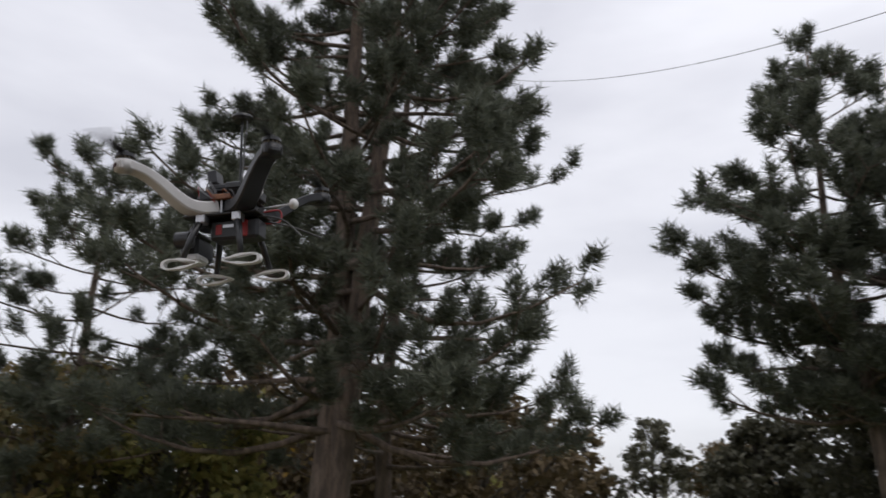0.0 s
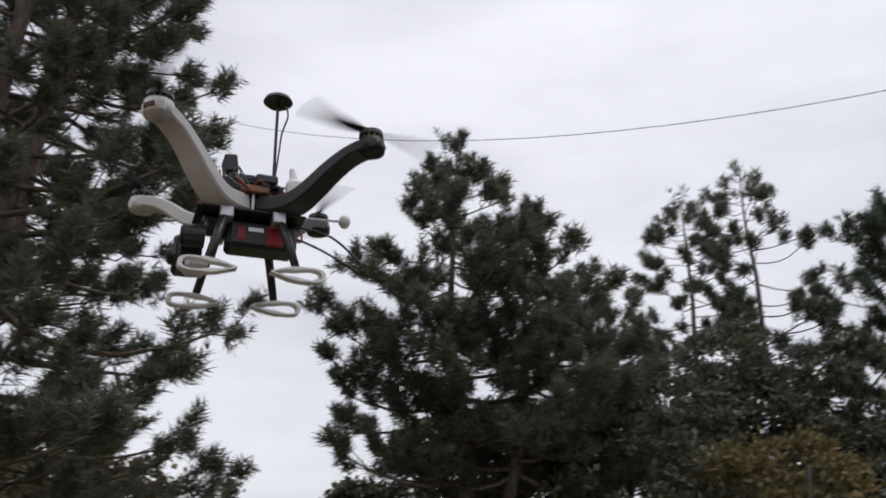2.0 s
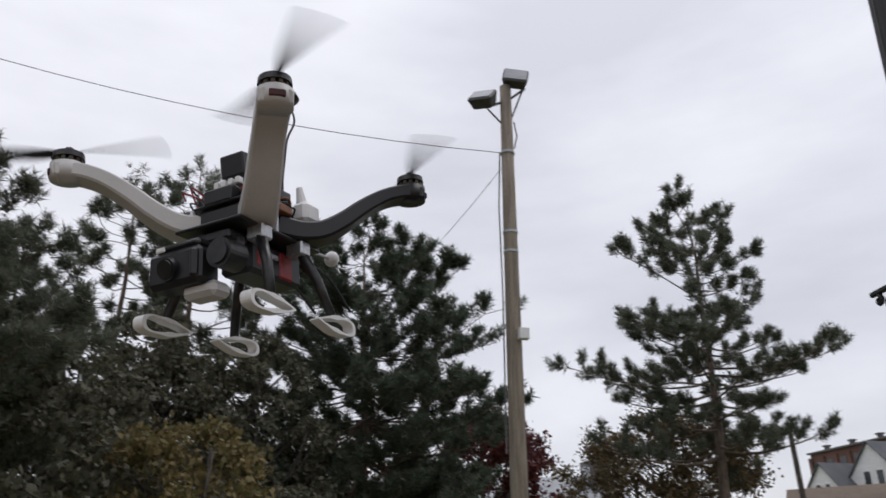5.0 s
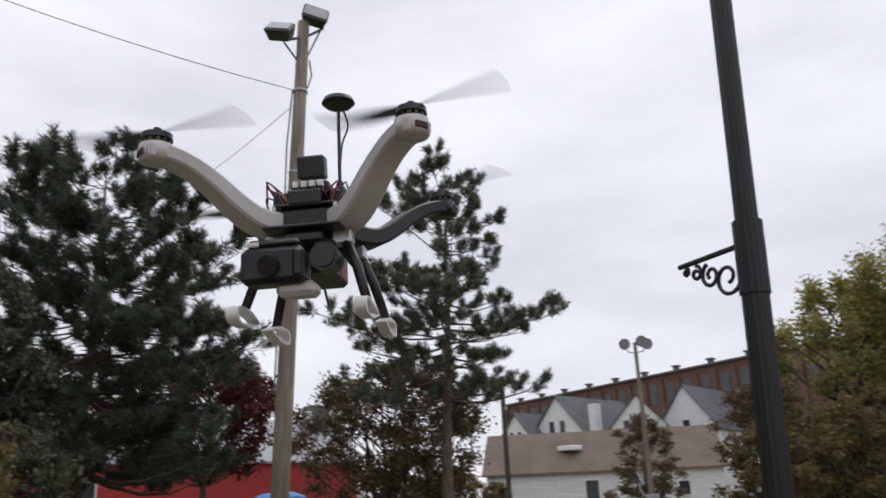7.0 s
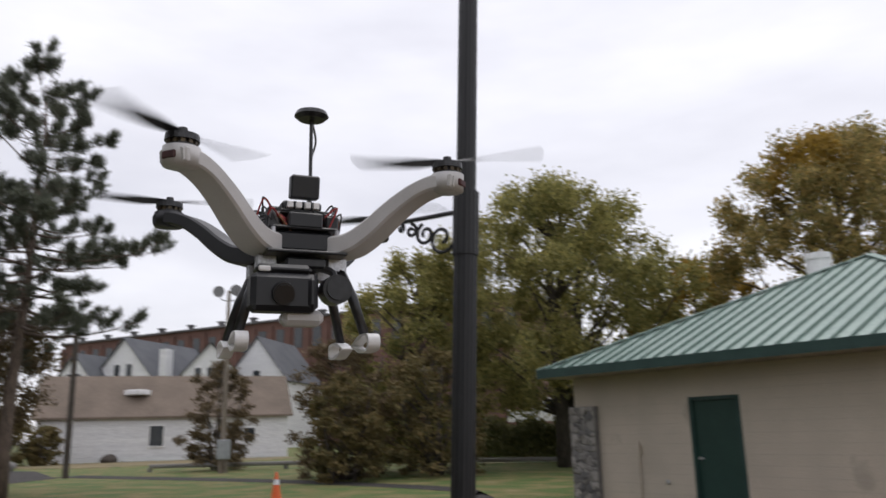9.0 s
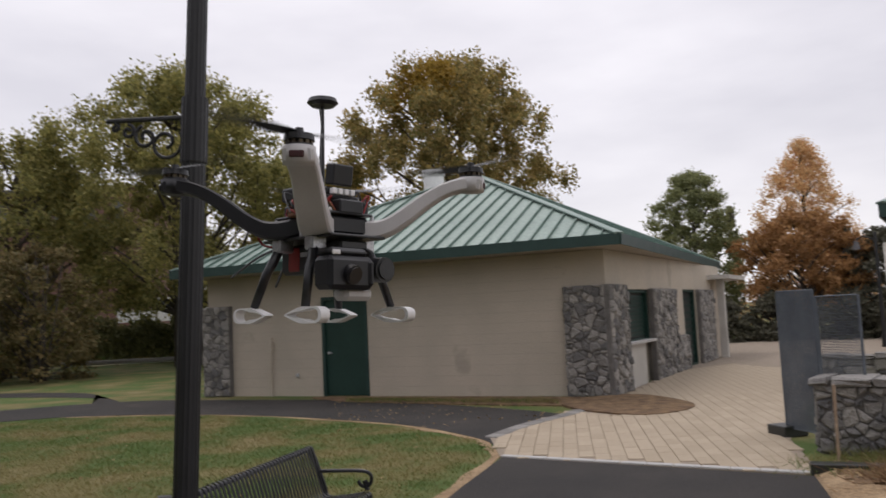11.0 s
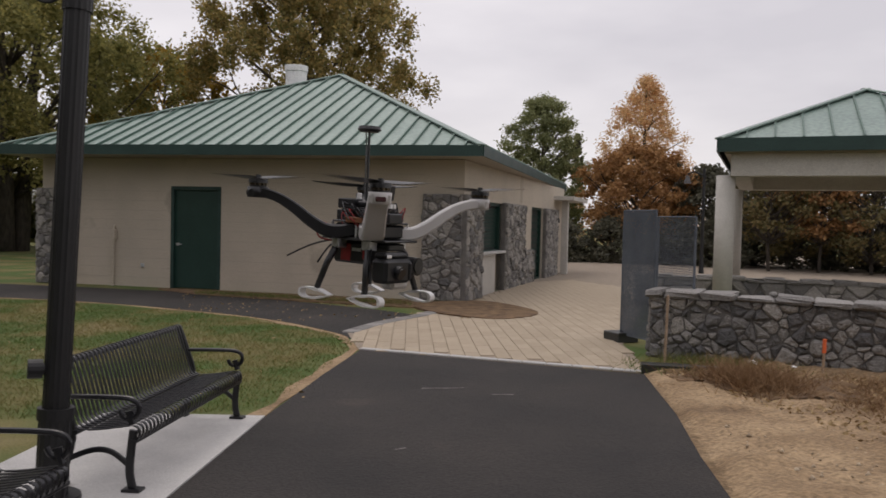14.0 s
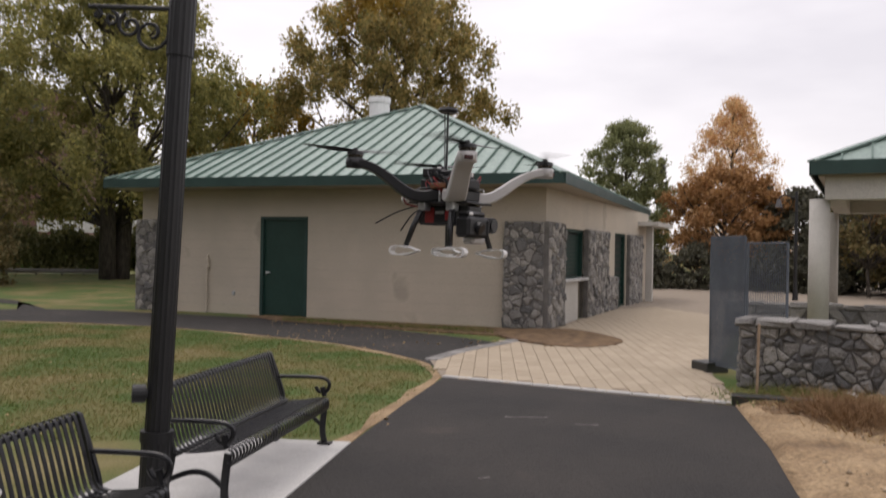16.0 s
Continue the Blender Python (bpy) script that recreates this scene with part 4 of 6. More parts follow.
def make_bench(m, group):
    """Front edge along x, sitter faces -y. Straps bend from the seat's front to the top of the back."""
    b = thing("park_bench", m, "black strap-steel park bench with scrolled arms", "bench", group)
    L, K = 1.62, 0.78
    prof = smooth_line([(0.015, 0.33), (-0.005, 0.38), (0.0, 0.425), (0.035, 0.448), (0.13, 0.435), (0.27, 0.412), (0.40, 0.405), (0.455, 0.43), (0.485, 0.50), (0.53, 0.66), (0.58, 0.82), (0.60, 0.86), (0.635, 0.865), (0.65, 0.835)], 3)
    n = 37
    me = None
    for i in range(n):
        x = 0.03 + (L - 0.06) * i / (n - 1)
        if me is None:
            bm = ribbon(bmesh.new(), [(0, y * K, z * K) for y, z in prof], [0.024] * len(prof), [0.006] * len(prof), (0, -1, 0.01))
            ob = part("strap", bm, M["steel"], b)
            me = ob.data
        else:
            ob = new("strap", me)
            ob.parent = b
        ob.matrix_basis = pose(x, 0, 0)
    bm = bmesh.new()
    for y, z in ((0.02, 0.345), (0.44, 0.39), (0.645, 0.825)):
        ribbon(bm, [(0, y * K, z * K), (L, y * K, z * K)], [0.03, 0.03], [0.025, 0.025])
    part("rail", bm, M["steel"], b)
    for x in (0.02, L - 0.02):
        s = bmesh.new()
        ribbon(s, [(x, y * K, z * K) for y, z in smooth_line([(0.03, 0.0), (0.055, 0.12), (0.05, 0.25), (0.03, 0.42)], 4)], [0.045] * 13, [0.022] * 13, (1, 0, 0))
        ribbon(s, [(x, y * K, z * K) for y, z in smooth_line([(0.58, 0.0), (0.52, 0.16), (0.47, 0.4), (0.54, 0.64), (0.62, 0.85)], 4)], [0.045] * 17, [0.022] * 17, (1, 0, 0))
        ribbon(s, [(x, y * K, z * K) for y, z in smooth_line([(0.055, 0.17), (0.18, 0.26), (0.32, 0.27), (0.5, 0.2)], 4)], [0.03] * 13, [0.018] * 13, (1, 0, 0))
        for y in (0.03, 0.58):
            box(s, x - 0.035, y * K - 0.05, 0.0, x + 0.035, y * K + 0.05, 0.015)
        leg = part("side_frame", s, M["steel"], b)
        a = tube(bmesh.new(), [(x, y * K, z * K) for y, z in smooth_line([(0.53, 0.63), (0.4, 0.635), (0.2, 0.64), (0.06, 0.635), (0.0, 0.60), (0.0, 0.54), (0.04, 0.5), (0.1, 0.505), (0.13, 0.55)], 4)], 0.014, 8)
        tube(a, [(x, 0.03, 0.36), (x, 0.05, 0.43)], 0.02, 8)
        part("armrest", a, M["steel"], leg)
    return b


BENCH = pose(-3.453, 2.617, 0.022, 0, 0, 70.4)
bench = make_bench(BENCH, "benches on the pad")
copy_thing(bench, pose(-4.195, 0.476, 0.022, 0, 0, 70.4))


# ---- trees, from the near pines round to the far ones ----
PINE = "tall dark green pine with tufted shoots and a bare lower trunk"
full = lambda f: min(1.0, 1.5 * (1 - f) ** 0.6) * (0.82 + 0.18 * math.sin(f * 17))
pine("pine_tree", -5.75, -8.14, 14.6, 3.25, 2.6, 11, PINE, 0.2, 5400, 0.155, 0.019, 20, leaders=((0, 0, 1), (-0.4, 0.25, 0.94)), gaps=0.03, vary=(0.76, 1.14), profile=lambda f: 0.92 - 0.66 * f, density=1.7, up=0.3, reach=1.3, fork=15)
pine("pine_tree", -7.93, -11.0, 13.2, 3.1, 2.2, 12, PINE, 0.16, 3400, 0.17, 0.021, 18, profile=full, density=1.5, up=0.34, reach=1.35, fork=13)
pine("pine_tree", -3.27, -13.83, 8.1, 2.9, 1.6, 13, PINE, 0.15, 3200, 0.17, 0.021, 18, profile=full, density=1.5, up=0.34, reach=1.35, fork=13)
pine("pine_tree", 0.9, -15.0, 8.6, 2.6, 2.0, 14, PINE, 0.15, 1600, 0.12, 0.0145, 20, profile=full, density=1.4, up=0.34, reach=1.35, fork=13)
pine("pine_tree", -12.84, -5.16, 9.2, 1.9, 3.2, 15, PINE, 0.15, 3300, 0.155, 0.0205, 19, leaders=((0.27, -0.5, 1), (-0.25, 0.65, 0.84)), gaps=0.05, vary=(0.66, 1.15), density=1.8, up=0.36, reach=1.25, fork=14, profile=lambda f: min(1.0, 1.35 * (1 - f) ** 0.7))
pine("pine_tree", -23.55, -3.75, 12.6, 2.9, 2.0, 16, PINE, 0.17, 3000, 0.21, 0.026, 20, density=1.7, up=0.34, reach=1.3, fork=11)
pine("pine_tree", -23.28, -1.95, 13.0, 2.9, 2.4, 17, PINE, 0.17, 2700, 0.21, 0.026, 20, gaps=0.12, density=1.5, up=0.34, reach=1.3, fork=11)
pine("pine_tree", -20.6, -5.6, 9.4, 2.8, 1.2, 20, PINE, 0.15, 2400, 0.21, 0.026, 20, density=1.6, up=0.34, reach=1.3, fork=11)
pine("white_pine", -24.15, 3.15, 11.1, 4.6, 2.2, 18, "broad layered white pine with soft blue-green needles", 0.22, 15000, 0.21, 0.031, 11, "needle_soft", profile=lambda f: (1 - f ** 5) ** 0.5 * (0.86 + 0.14 * math.sin(f * 23)), up=0.1, droop=-0.01, gaps=0.03, vary=(0.6, 1.1), density=2.6, reach=1.9, fork=16, layers=9)
pine("pine_tree", -22.25, 13.4, 12.2, 4.1, 4.3, 19, PINE, 0.2, 6800, 0.185, 0.024, 18, leaders=((0.15, 0.2, 1),), gaps=0.12, vary=(0.4, 1.2), fork=14, density=1.6, up=0.36, reach=1.5, profile=lambda f: min(1.0, 0.34 + 1.15 * (1 - f)) * (0.76 + 0.24 * math.sin(f * 21 + 1)))
# dark shrubs under the pines
dome = lambda f: math.sqrt(max(0.02, 1 - f ** 2.2))
DARK = "dense dark rounded cedar bush"
for i, (x, y, h, r) in enumerate(((-15.5, -5.7, 4.78, 2.8), (-14.63, -3.32, 4.67, 2.3), (-18.79, 0.87, 3.19, 1.9), (-19.94, -1.91, 6.29, 2.6), (-20.25, -2.32, 7.39, 2.6), (-20.95, 0.13, 7.07, 2.4), (-17.98, -3.53, 6.04, 2.4), (-16.3, -8.05, 5.0, 1.9), (-16.9, -6.6, 5.3, 2.1), (-15.2, -9.3, 3.5, 1.6))):
    leafy("cedar_bush", x, y, h, r, 0.0, 31 + i, DARK, 14000, 0.066, "cedar", 0.1, 190, see=0.9, category="bush", shape=dome, group="dark bushes under the pines")
leafy("brown_bush", -15.83, -1.22, 4.06, 2.2, 0.0, 36, "tangled bush with brown and olive autumn leaves", 14000, 0.06, "bush", 0.06, 120, see=0.8, category="bush", stems=4)
for i, (x, y, h, r, k) in enumerate(((-3.02, -14.35, 3.83, 2.6, "bush"), (-5.13, -13.55, 3.60, 2.4, "maple"), (-7.23, -15.32, 4.53, 2.8, "rust"), (-11.23, -13.2, 4.03, 2.6, "rust"), (-3.78, -18.91, 4.57, 3, "cedar"), (0.73, -19, 4.14, 3, "far_leaf"), (4.24, -18.08, 3.95, 3, "far_leaf"), (-9.83, -18.25, 4.03, 3, "far_leaf"))):
    leafy("autumn_bush", x, y, h, r, 0.1, 40 + i, "brown-leaved autumn bush under the pines", 8000, 0.09, k, 0.08, 130, see=0.8, category="bush", stems=3)
# far tree line behind the pines
for i, (x, y, h, r, k) in enumerate(((-38.03, -49.08, 6.58, 5.0, "rust"), (-41.78, -46.19, 7.05, 2.4, "rust"), (-45.57, -42.77, 7.97, 3.0, "cedar"), (-36.26, -50.02, 6.15, 4.0, "maple"), (-49.91, -39.2, 6.5, 3.4, "rust"), (-30.53, -42.18, 5.82, 4.0, "far_leaf"), (-15.49, -36.62, 4.15, 2.6, "yellow"), (-17.86, -24.51, 2.92, 1.7, "maple"), (-25.66, -50.36, 6.59, 5, "far_leaf"), (-13.5, -48.69, 7.09, 6, "far_leaf"), (-1.34, -44.97, 6.66, 6, "far_leaf"))):
    leafy("far_tree", x, y, h, r, 0.8, 70 + i, "autumn tree in the far tree line", 4600, 0.18, k, 0.16, 90, see=0.7, group="far tree line")
# beyond the lawn
leafy("burgundy_tree", -37.24, 10.69, 8.21, 3.8, 3.2, 51, "small tree with burgundy autumn leaves", 14000, 0.11, "burgundy", 0.14, 130)
leafy("burgundy_tree", -41.28, 4.63, 7.48, 3.6, 3.8, 49, "small tree with burgundy autumn leaves", 9000, 0.12, "burgundy", 0.14, 110)
leafy("brown_bush", -26.4, 13.9, 6.4, 3.6, 1.7, 52, "tangled bush with brown and olive autumn leaves", 30000, 0.065, "rust", 0.08, 130, category="bush", stems=4, see=0.7)
leafy("maple_tree", -11.86, 32.23, 12.3, 6.2, 2.6, 53, "broad maple with olive and yellow autumn leaves", 86000, 0.082, "maple", 0.3, 330, stems=3, see=0.25, loose=2.1, plume=(0.58, 0.58, 0.66))
leafy("maple_tree", -17.63, 29.37, 9.15, 3.6, 0.6, 54, "broad maple with olive and yellow autumn leaves", 36000, 0.08, "maple", 0.2, 130, stems=2, plume=(0.55, 0.55, 0.7))
leafy("maple_tree", -0.17, 33.16, 13.04, 5.5, 2.0, 55, "tall maple with green leaves turning orange in patches", 86000, 0.082, "maple_gold", 0.3, 320, second="yellow", stems=2, see=0.25, loose=2.15, plume=(0.58, 0.58, 0.66))
leafy("yellow_tree", -6.57, 36.8, 9.09, 3.2, 1.5, 56, "small tree with bright yellow leaves", 14000, 0.12, "yellow", 0.16, 110)
leafy("linden_tree", 13.32, 39.29, 8.59, 3.3, 0.6, 57, "rounded green tree with dense leaves", 36000, 0.075, "linden", 0.16, 300, see=0.3, loose=2.6, shape=lambda f: (1 - f) ** 0.55 * (0.55 + 0.9 * f) * 1.15)
leafy("pear_tree", 17.76, 35.91, 9.37, 3.5, 0.6, 58, "pointed tree in copper and orange autumn leaf", 30000, 0.06, "orange", 0.15, 240, see=0.4, loose=2.2, plume=(0.6, 0.6, 0.6), shape=lambda f: (1 - f) ** 0.85 * (0.95 + 0.6 * f) * 1.15)
for i, (x, y, h, r) in enumerate(((-29.56, 30.52, 5.24, 1.9), (-18.17, 24.14, 5.14, 2.0), (-15.25, 25.96, 4.72, 2.2), (-16.86, 22.34, 3.58, 1.4))):
    leafy("autumn_bush", x, y, h, r, 0.1, 60 + i, "olive and russet bush on the lawn's edge", 13000, 0.065, "bush" if i not in (0, 1) else "rust", 0.06, 110, category="bush", stems=4, see=0.75)
for i, (x, y, h, r) in enumerate(((-58.5, 31.5, 3.6, 2.2), (-56.0, 34.2, 3.9, 2.2), (-53.2, 36.3, 3.3, 1.9), (-51.4, 37.9, 2.6, 1.2))):
    leafy("brush", x, y, h, r, 0.0, 130 + i, "dark bare-twigged brush behind the dumpster", 5000, 0.1, "bush", 0.06, 90, category="bush", stems=3, see=0.9, group="brush by the yard")
# screen of bushes behind the pavilion and beside the building
for i, (x, y, h, r) in enumerate(((18.3, 27.08, 4.3, 2.4), (20.31, 25.44, 4.6, 2.4), (21.7, 24.01, 4.28, 2.2), (23.09, 22.58, 4.68, 2.4), (24.48, 20.95, 4.47, 2.4), (20.85, 19.41, 3.78, 1.6), (16.9, 28.51, 4.21, 2.0))):
    leafy("cedar_bush", x, y, h, r, 0.0, 100 + i, "dense dark evergreen bush behind the pavilion", 9000, 0.09, "cedar", 0.08, 130, category="bush", shape=dome, see=0.9, group="dark bushes behind the pavilion")
for i, (x, y, h) in enumerate(((10.23, 29.62, 1.82), (12.45, 28.88, 1.91), (14.67, 27.75, 1.79), (16.28, 26.11, 2.09))):
    leafy("low_bush", x, y, h, 1.4, 0.0, 110 + i, "low dark bush along the court's edge", 6000, 0.07, "cedar", 0.05, 90, category="bush", shape=dome, see=0.9, group="low bushes along the court")
for i, (x, y, h, r, k) in enumerate(((16.27, 23.5, 4.22, 1.7, "bush"), (17.87, 22.77, 4.1, 1.5, "copper_leaf"), (19.17, 21.64, 4.2, 1.6, "bush"), (18.19, 24.87, 4.2, 1.8, "bush"))):
    leafy("small_tree", x, y, h, r, 1.3 if i < 2 else 0.5, 115 + i, "slim young tree in copper autumn leaf" if k == "copper_leaf" else "slim young tree with thin olive-yellow leaves", 5200, 0.075, k, 0.055, 70, see=0.6, group="young trees behind the pavilion")
leafy("copper_tree", 14.39, 30.35, 5.14, 2.9, 1.1, 125, "broad low tree in copper-brown autumn leaf", 22000, 0.08, "copper_leaf", 0.13, 150, see=0.7)
for i, (x, y, h) in enumerate(((16.51, 30.32, 4.52), (16.26, 41.15, 6.95))):
    leafy("arborvitae", x, y, h, 0.6, 0.0, 120 + i, "slim dark evergreen column", 8000, 0.065, "cedar", 0.06, 220, shape=lambda f: (1 - f) ** 0.5 * 1.0, see=0.9)


def make_hedge():
    rng = np.random.default_rng(9)
    line = smooth_line([(-21, 34.5), (-15, 36), (-10, 37.6), (-4, 40)], 12)
    p = []
    for i in range(len(line) - 1):
        n = 900
        t = rng.uniform(0, 1, (n, 1))
        q = line[i] * (1 - t) + line[i + 1] * t
        a = rng.uniform(0, math.pi, n)
        r = rng.uniform(0.7, 1.05, n)
        d = line[i + 1] - line[i]
        d /= np.linalg.norm(d)
        off = np.cos(a) * r * 1.0
        z = 0.3 + np.sin(a) * r * (1.75 + 0.25 * math.sin(i * 1.7))
        p.append(np.column_stack([q[:, 0] - d[1] * off, q[:, 1] + d[0] * off, z]))
    h = thing("hedge", pose(0, 0, 0), "clipped dark green hedge along the lawn's far edge", "hedge")
    leaf_mesh("foliage", np.concatenate(p), 0.085, rng, M["hedge"], h)
    for i in range(0, len(line) - 1, 2):
        bm = tube(bmesh.new(), [(*line[i], -0.05), (line[i][0] + 0.1, line[i][1], 0.7), (line[i][0] - 0.15, line[i][1] + 0.1, 1.4)], [0.05, 0.035, 0.015], 5)
        part("stem", bm, M["bark_grey"], h)


make_hedge()


# ---- poles and wires ----
def make_flood_pole():
    x, y = -11.16, 3.265
    p = thing("flood_pole", pose(x, y, 0, -1.3, 0.57, 0), "weathered wooden pole with two boxy floodlights", "light pole")
    bm = tube(bmesh.new(), [(0, 0, -0.2), (0, 0, 3.0), (0.0, 0.0, 6.0), (0, 0, 8.6)], [0.125, 0.114, 0.1, 0.086], 16)
    part("pole", bm, M["timber"], p, smooth=True)
    for dx, dy, z, rz, rx in ((0.0, -0.36, 8.3, 48, -38), (0.05, 0.15, 8.72, 74, -22)):
        bm = boxed(-0.2, -0.1, -0.15, 0.2, 0.1, 0.15, None, 0.02)
        for v in bm.verts:
            if v.co.y > 0:
                v.co.x *= 0.8
                v.co.z *= 0.72
        f = part("floodlight", bm, M["lamp_housing"], p, "dark metal box floodlight")
        f.matrix_basis = pose(dx, dy, z, rx, 10, rz)
        part("glass", boxed(-0.175, -0.112, -0.125, 0.175, -0.099, 0.125), M["lens"], f)
    bm = bmesh.new()
    ribbon(bm, [(0.02, -0.33, 8.16), (0.02, 0.05, 8.36), (0.05, 0.3, 8.58)], [0.05] * 3, [0.03] * 3)
    ribbon(bm, [(0.0, 0.05, 7.95), (0.05, 0.27, 8.56)], [0.045] * 2, [0.025] * 2)
    ribbon(bm, [(0.0, -0.05, 7.9), (0.02, -0.3, 8.14)], [0.03] * 2, [0.02] * 2)
    part("bracket", bm, M["lamp_housing"], p)
    part("junction_box", boxed(0.09, 0.02, 4.5, 0.2, 0.16, 4.66, None, 0.01), M["white_paint"], p)
    bm = tube(bmesh.new(), [(0.02, -0.13, 7.4), (-0.03, -0.15, 6.5), (0.0, -0.14, 5.2), (0.02, -0.16, 3.0)], 0.012, 6)
    tube(bm, [(0.05, 0.1, 7.95), (0.06, 0.14, 7.7), (0.03, 0.1, 7.5)], 0.012, 6)
    part("conduit", bm, M["cable"], p)
    for z in (7.4, 6.1, 5.8):
        part("band", cyl(bmesh.new(), (0, 0, z), (0, 0, z + 0.035), 0.11, 0.11, 16), M["galv"], p)
    return p


make_flood_pole()


def hang(name, a, b, sag, r, label, n=24):
    a, b = Vector(a), Vector(b)
    pts = [a.lerp(b, i / n) - Vector((0, 0, sag * 4 * (i / n) * (1 - i / n))) for i in range(n + 1)]
    o = link(name, tube(bmesh.new(), pts, r, 5), M["cable"])
    return tagged(o, label, "cable", kind="structure")


hang("trim_wire", (-11.14, 3.35, 7.45), (-12.6, -16.0, 13.8), 1.44, 0.006, "thin overhead cable from the pole")
hang("trim_guy", (-11.14, 3.35, 7.2), (-17.07, 3.00, 7.57), 0.1, 0.005, "thin guy wire down to the trees")


def make_lamp_cluster():
    p = thing("sports_light", pose(-27.06, 28.02, 0), "grey pole with round sports lamps and a switch box", "light pole")
    part("pole", tube(bmesh.new(), [(0, 0, -0.2), (0, 0, 4), (0, 0, 8.5)], [0.13, 0.11, 0.08], 10), M["timber"], p)
    bm = bmesh.new()
    for s in (-1, 1):
        tube(bm, [(0, 0, 8.0), (s * 0.35, 0.0, 8.05), (s * 0.45, 0, 8.35)], 0.03, 6)
    br = part("bracket", bm, M["galv"], p)
    br.matrix_basis = pose(0, 0, 0, 0, 0, 45)
    for k, (s, o) in enumerate(((-0.5, 0.0), (0.3, 0.1), (0.55, -0.05))):
        bm = bmesh.new()
        cyl(bm, (s, -0.18, 8.42 + o), (s, 0.14, 8.52 + o), 0.27, 0.12, 18)
        f = part("floodlight", bm, M["lamp_housing"], p, "round lamp")
        f.matrix_basis = pose(0, 0, 0, 0, 0, 45)
        g = part("glass", cyl(bmesh.new(), (s, -0.195, 8.415 + o), (s, -0.175, 8.42 + o), 0.25, 0.25, 18), M["lens"], f)
    part("switch_box", boxed(-0.3, -0.32, 0.62, 0.3, -0.1, 1.5, pose(0, 0, 0, 0, 0, 45), 0.02), M["galv"], p, "grey metal switch cabinet")
    bm = bmesh.new()
    for s in (-0.18, 0.18):
        box(bm, s - 0.04, -0.26, -0.1, s + 0.04, -0.18, 0.62, pose(0, 0, 0, 0, 0, 45))
    part("box_post", bm, M["timber"], p)


make_lamp_cluster()
tagged(link("utility_post", tube(bmesh.new(), [(-32.54, 24.09, -0.1), (-32.54, 24.09, 3.2), (-32.54, 24.04, 7.44)], [0.14, 0.13, 0.11], 10), M["bark_grey"]), "dark wooden utility post by the yard", "post")


def make_far_lamp():
    p = thing("street_lamp", pose(12.3, 21.8, 0), "black post-top street lamp with a hanging lantern", "lamp post")
    part("shaft", tube(bmesh.new(), [(0, 0, -0.05), (0, 0, 0.5), (0, 0, 3.6)], [0.1, 0.06, 0.045], 10), M["lamp_black"], p)
    part("bracket", tube(bmesh.new(), [(0, 0, 3.35), (-0.25, 0.25, 3.5), (-0.42, 0.35, 3.4)], 0.025, 6), M["lamp_black"], p)
    part("lantern", cyl(bmesh.new(), (-0.42, 0.35, 3.08), (-0.42, 0.35, 3.36), 0.12, 0.05, 12), M["lamp_housing"], p)


make_far_lamp()


# ---- buildings beyond the lawn ----
def make_house(x, y, rz, L, W, eave, ridge, wall, roof, label, wins=(), name="house", base=0.0):
    """A gabled house: x runs along the ridge, the gable end at x = 0."""
    h = thing(name, pose(x, y, 0, 0, 0, rz), label, "house")
    bm = bmesh.new()
    sec = [(-W / 2, base), (W / 2, base), (W / 2, eave), (0, ridge - 0.12), (-W / 2, eave)]
    a = [bm.verts.new((0, y_, z_)) for y_, z_ in sec]
    b = [bm.verts.new((L, y_, z_)) for y_, z_ in sec]
    bm.faces.new(a[::-1])
    bm.faces.new(b)
    for i in range(5):
        bm.faces.new((a[i], a[(i + 1) % 5], b[(i + 1) % 5], b[i]))
    w = part("wall", bm, M[wall], h)
    bm = bmesh.new()
    o = 0.35
    k = (ridge - eave) / (W / 2)
    for s in (-1, 1):
        q = [(-o, 0, ridge), (L + o, 0, ridge), (L + o, s * (W / 2 + o), eave - o * k), (-o, s * (W / 2 + o), eave - o * k)]
        lo = [bm.verts.new(p) for p in q]
        hi = [bm.verts.new((p[0], p[1], p[2] + 0.16)) for p in q]
        bm.faces.new(lo)
        bm.faces.new(hi)
        for i in range(4):
            bm.faces.new((lo[i], lo[(i + 1) % 4], hi[(i + 1) % 4], hi[i]))
    part("roof", bm, M[roof], h)
    for face, u, z, ww, hh in wins:
        wn = bmesh.new()
        fr = bmesh.new()
        if face == "end":
            box(wn, -0.05, u - ww / 2, z, 0.02, u + ww / 2, z + hh)
            for d in ((u - ww / 2 - 0.1, u - ww / 2, z - 0.1, z + hh + 0.1), (u + ww / 2, u + ww / 2 + 0.1, z - 0.1, z + hh + 0.1), (u - ww / 2, u + ww / 2, z + hh, z + hh + 0.1), (u - ww / 2, u + ww / 2, z - 0.1, z)):
                box(fr, -0.09, d[0], d[2], 0.02, d[1], d[3])
        else:
            yy = -W / 2
            box(wn, u - ww / 2, yy - 0.05, z, u + ww / 2, yy + 0.02, z + hh)
            for d in ((u - ww / 2 - 0.1, u - ww / 2, z - 0.1, z + hh + 0.1), (u + ww / 2, u + ww / 2 + 0.1, z - 0.1, z + hh + 0.1), (u - ww / 2, u + ww / 2, z + hh, z + hh + 0.1), (u - ww / 2, u + ww / 2, z - 0.1, z)):
                box(fr, d[0], yy - 0.09, d[2], d[1], yy + 0.02, d[3])
        wo = part("window", wn, M["pane"], h)
        part("window_frame", fr, M["white_paint"], wo)
    return h


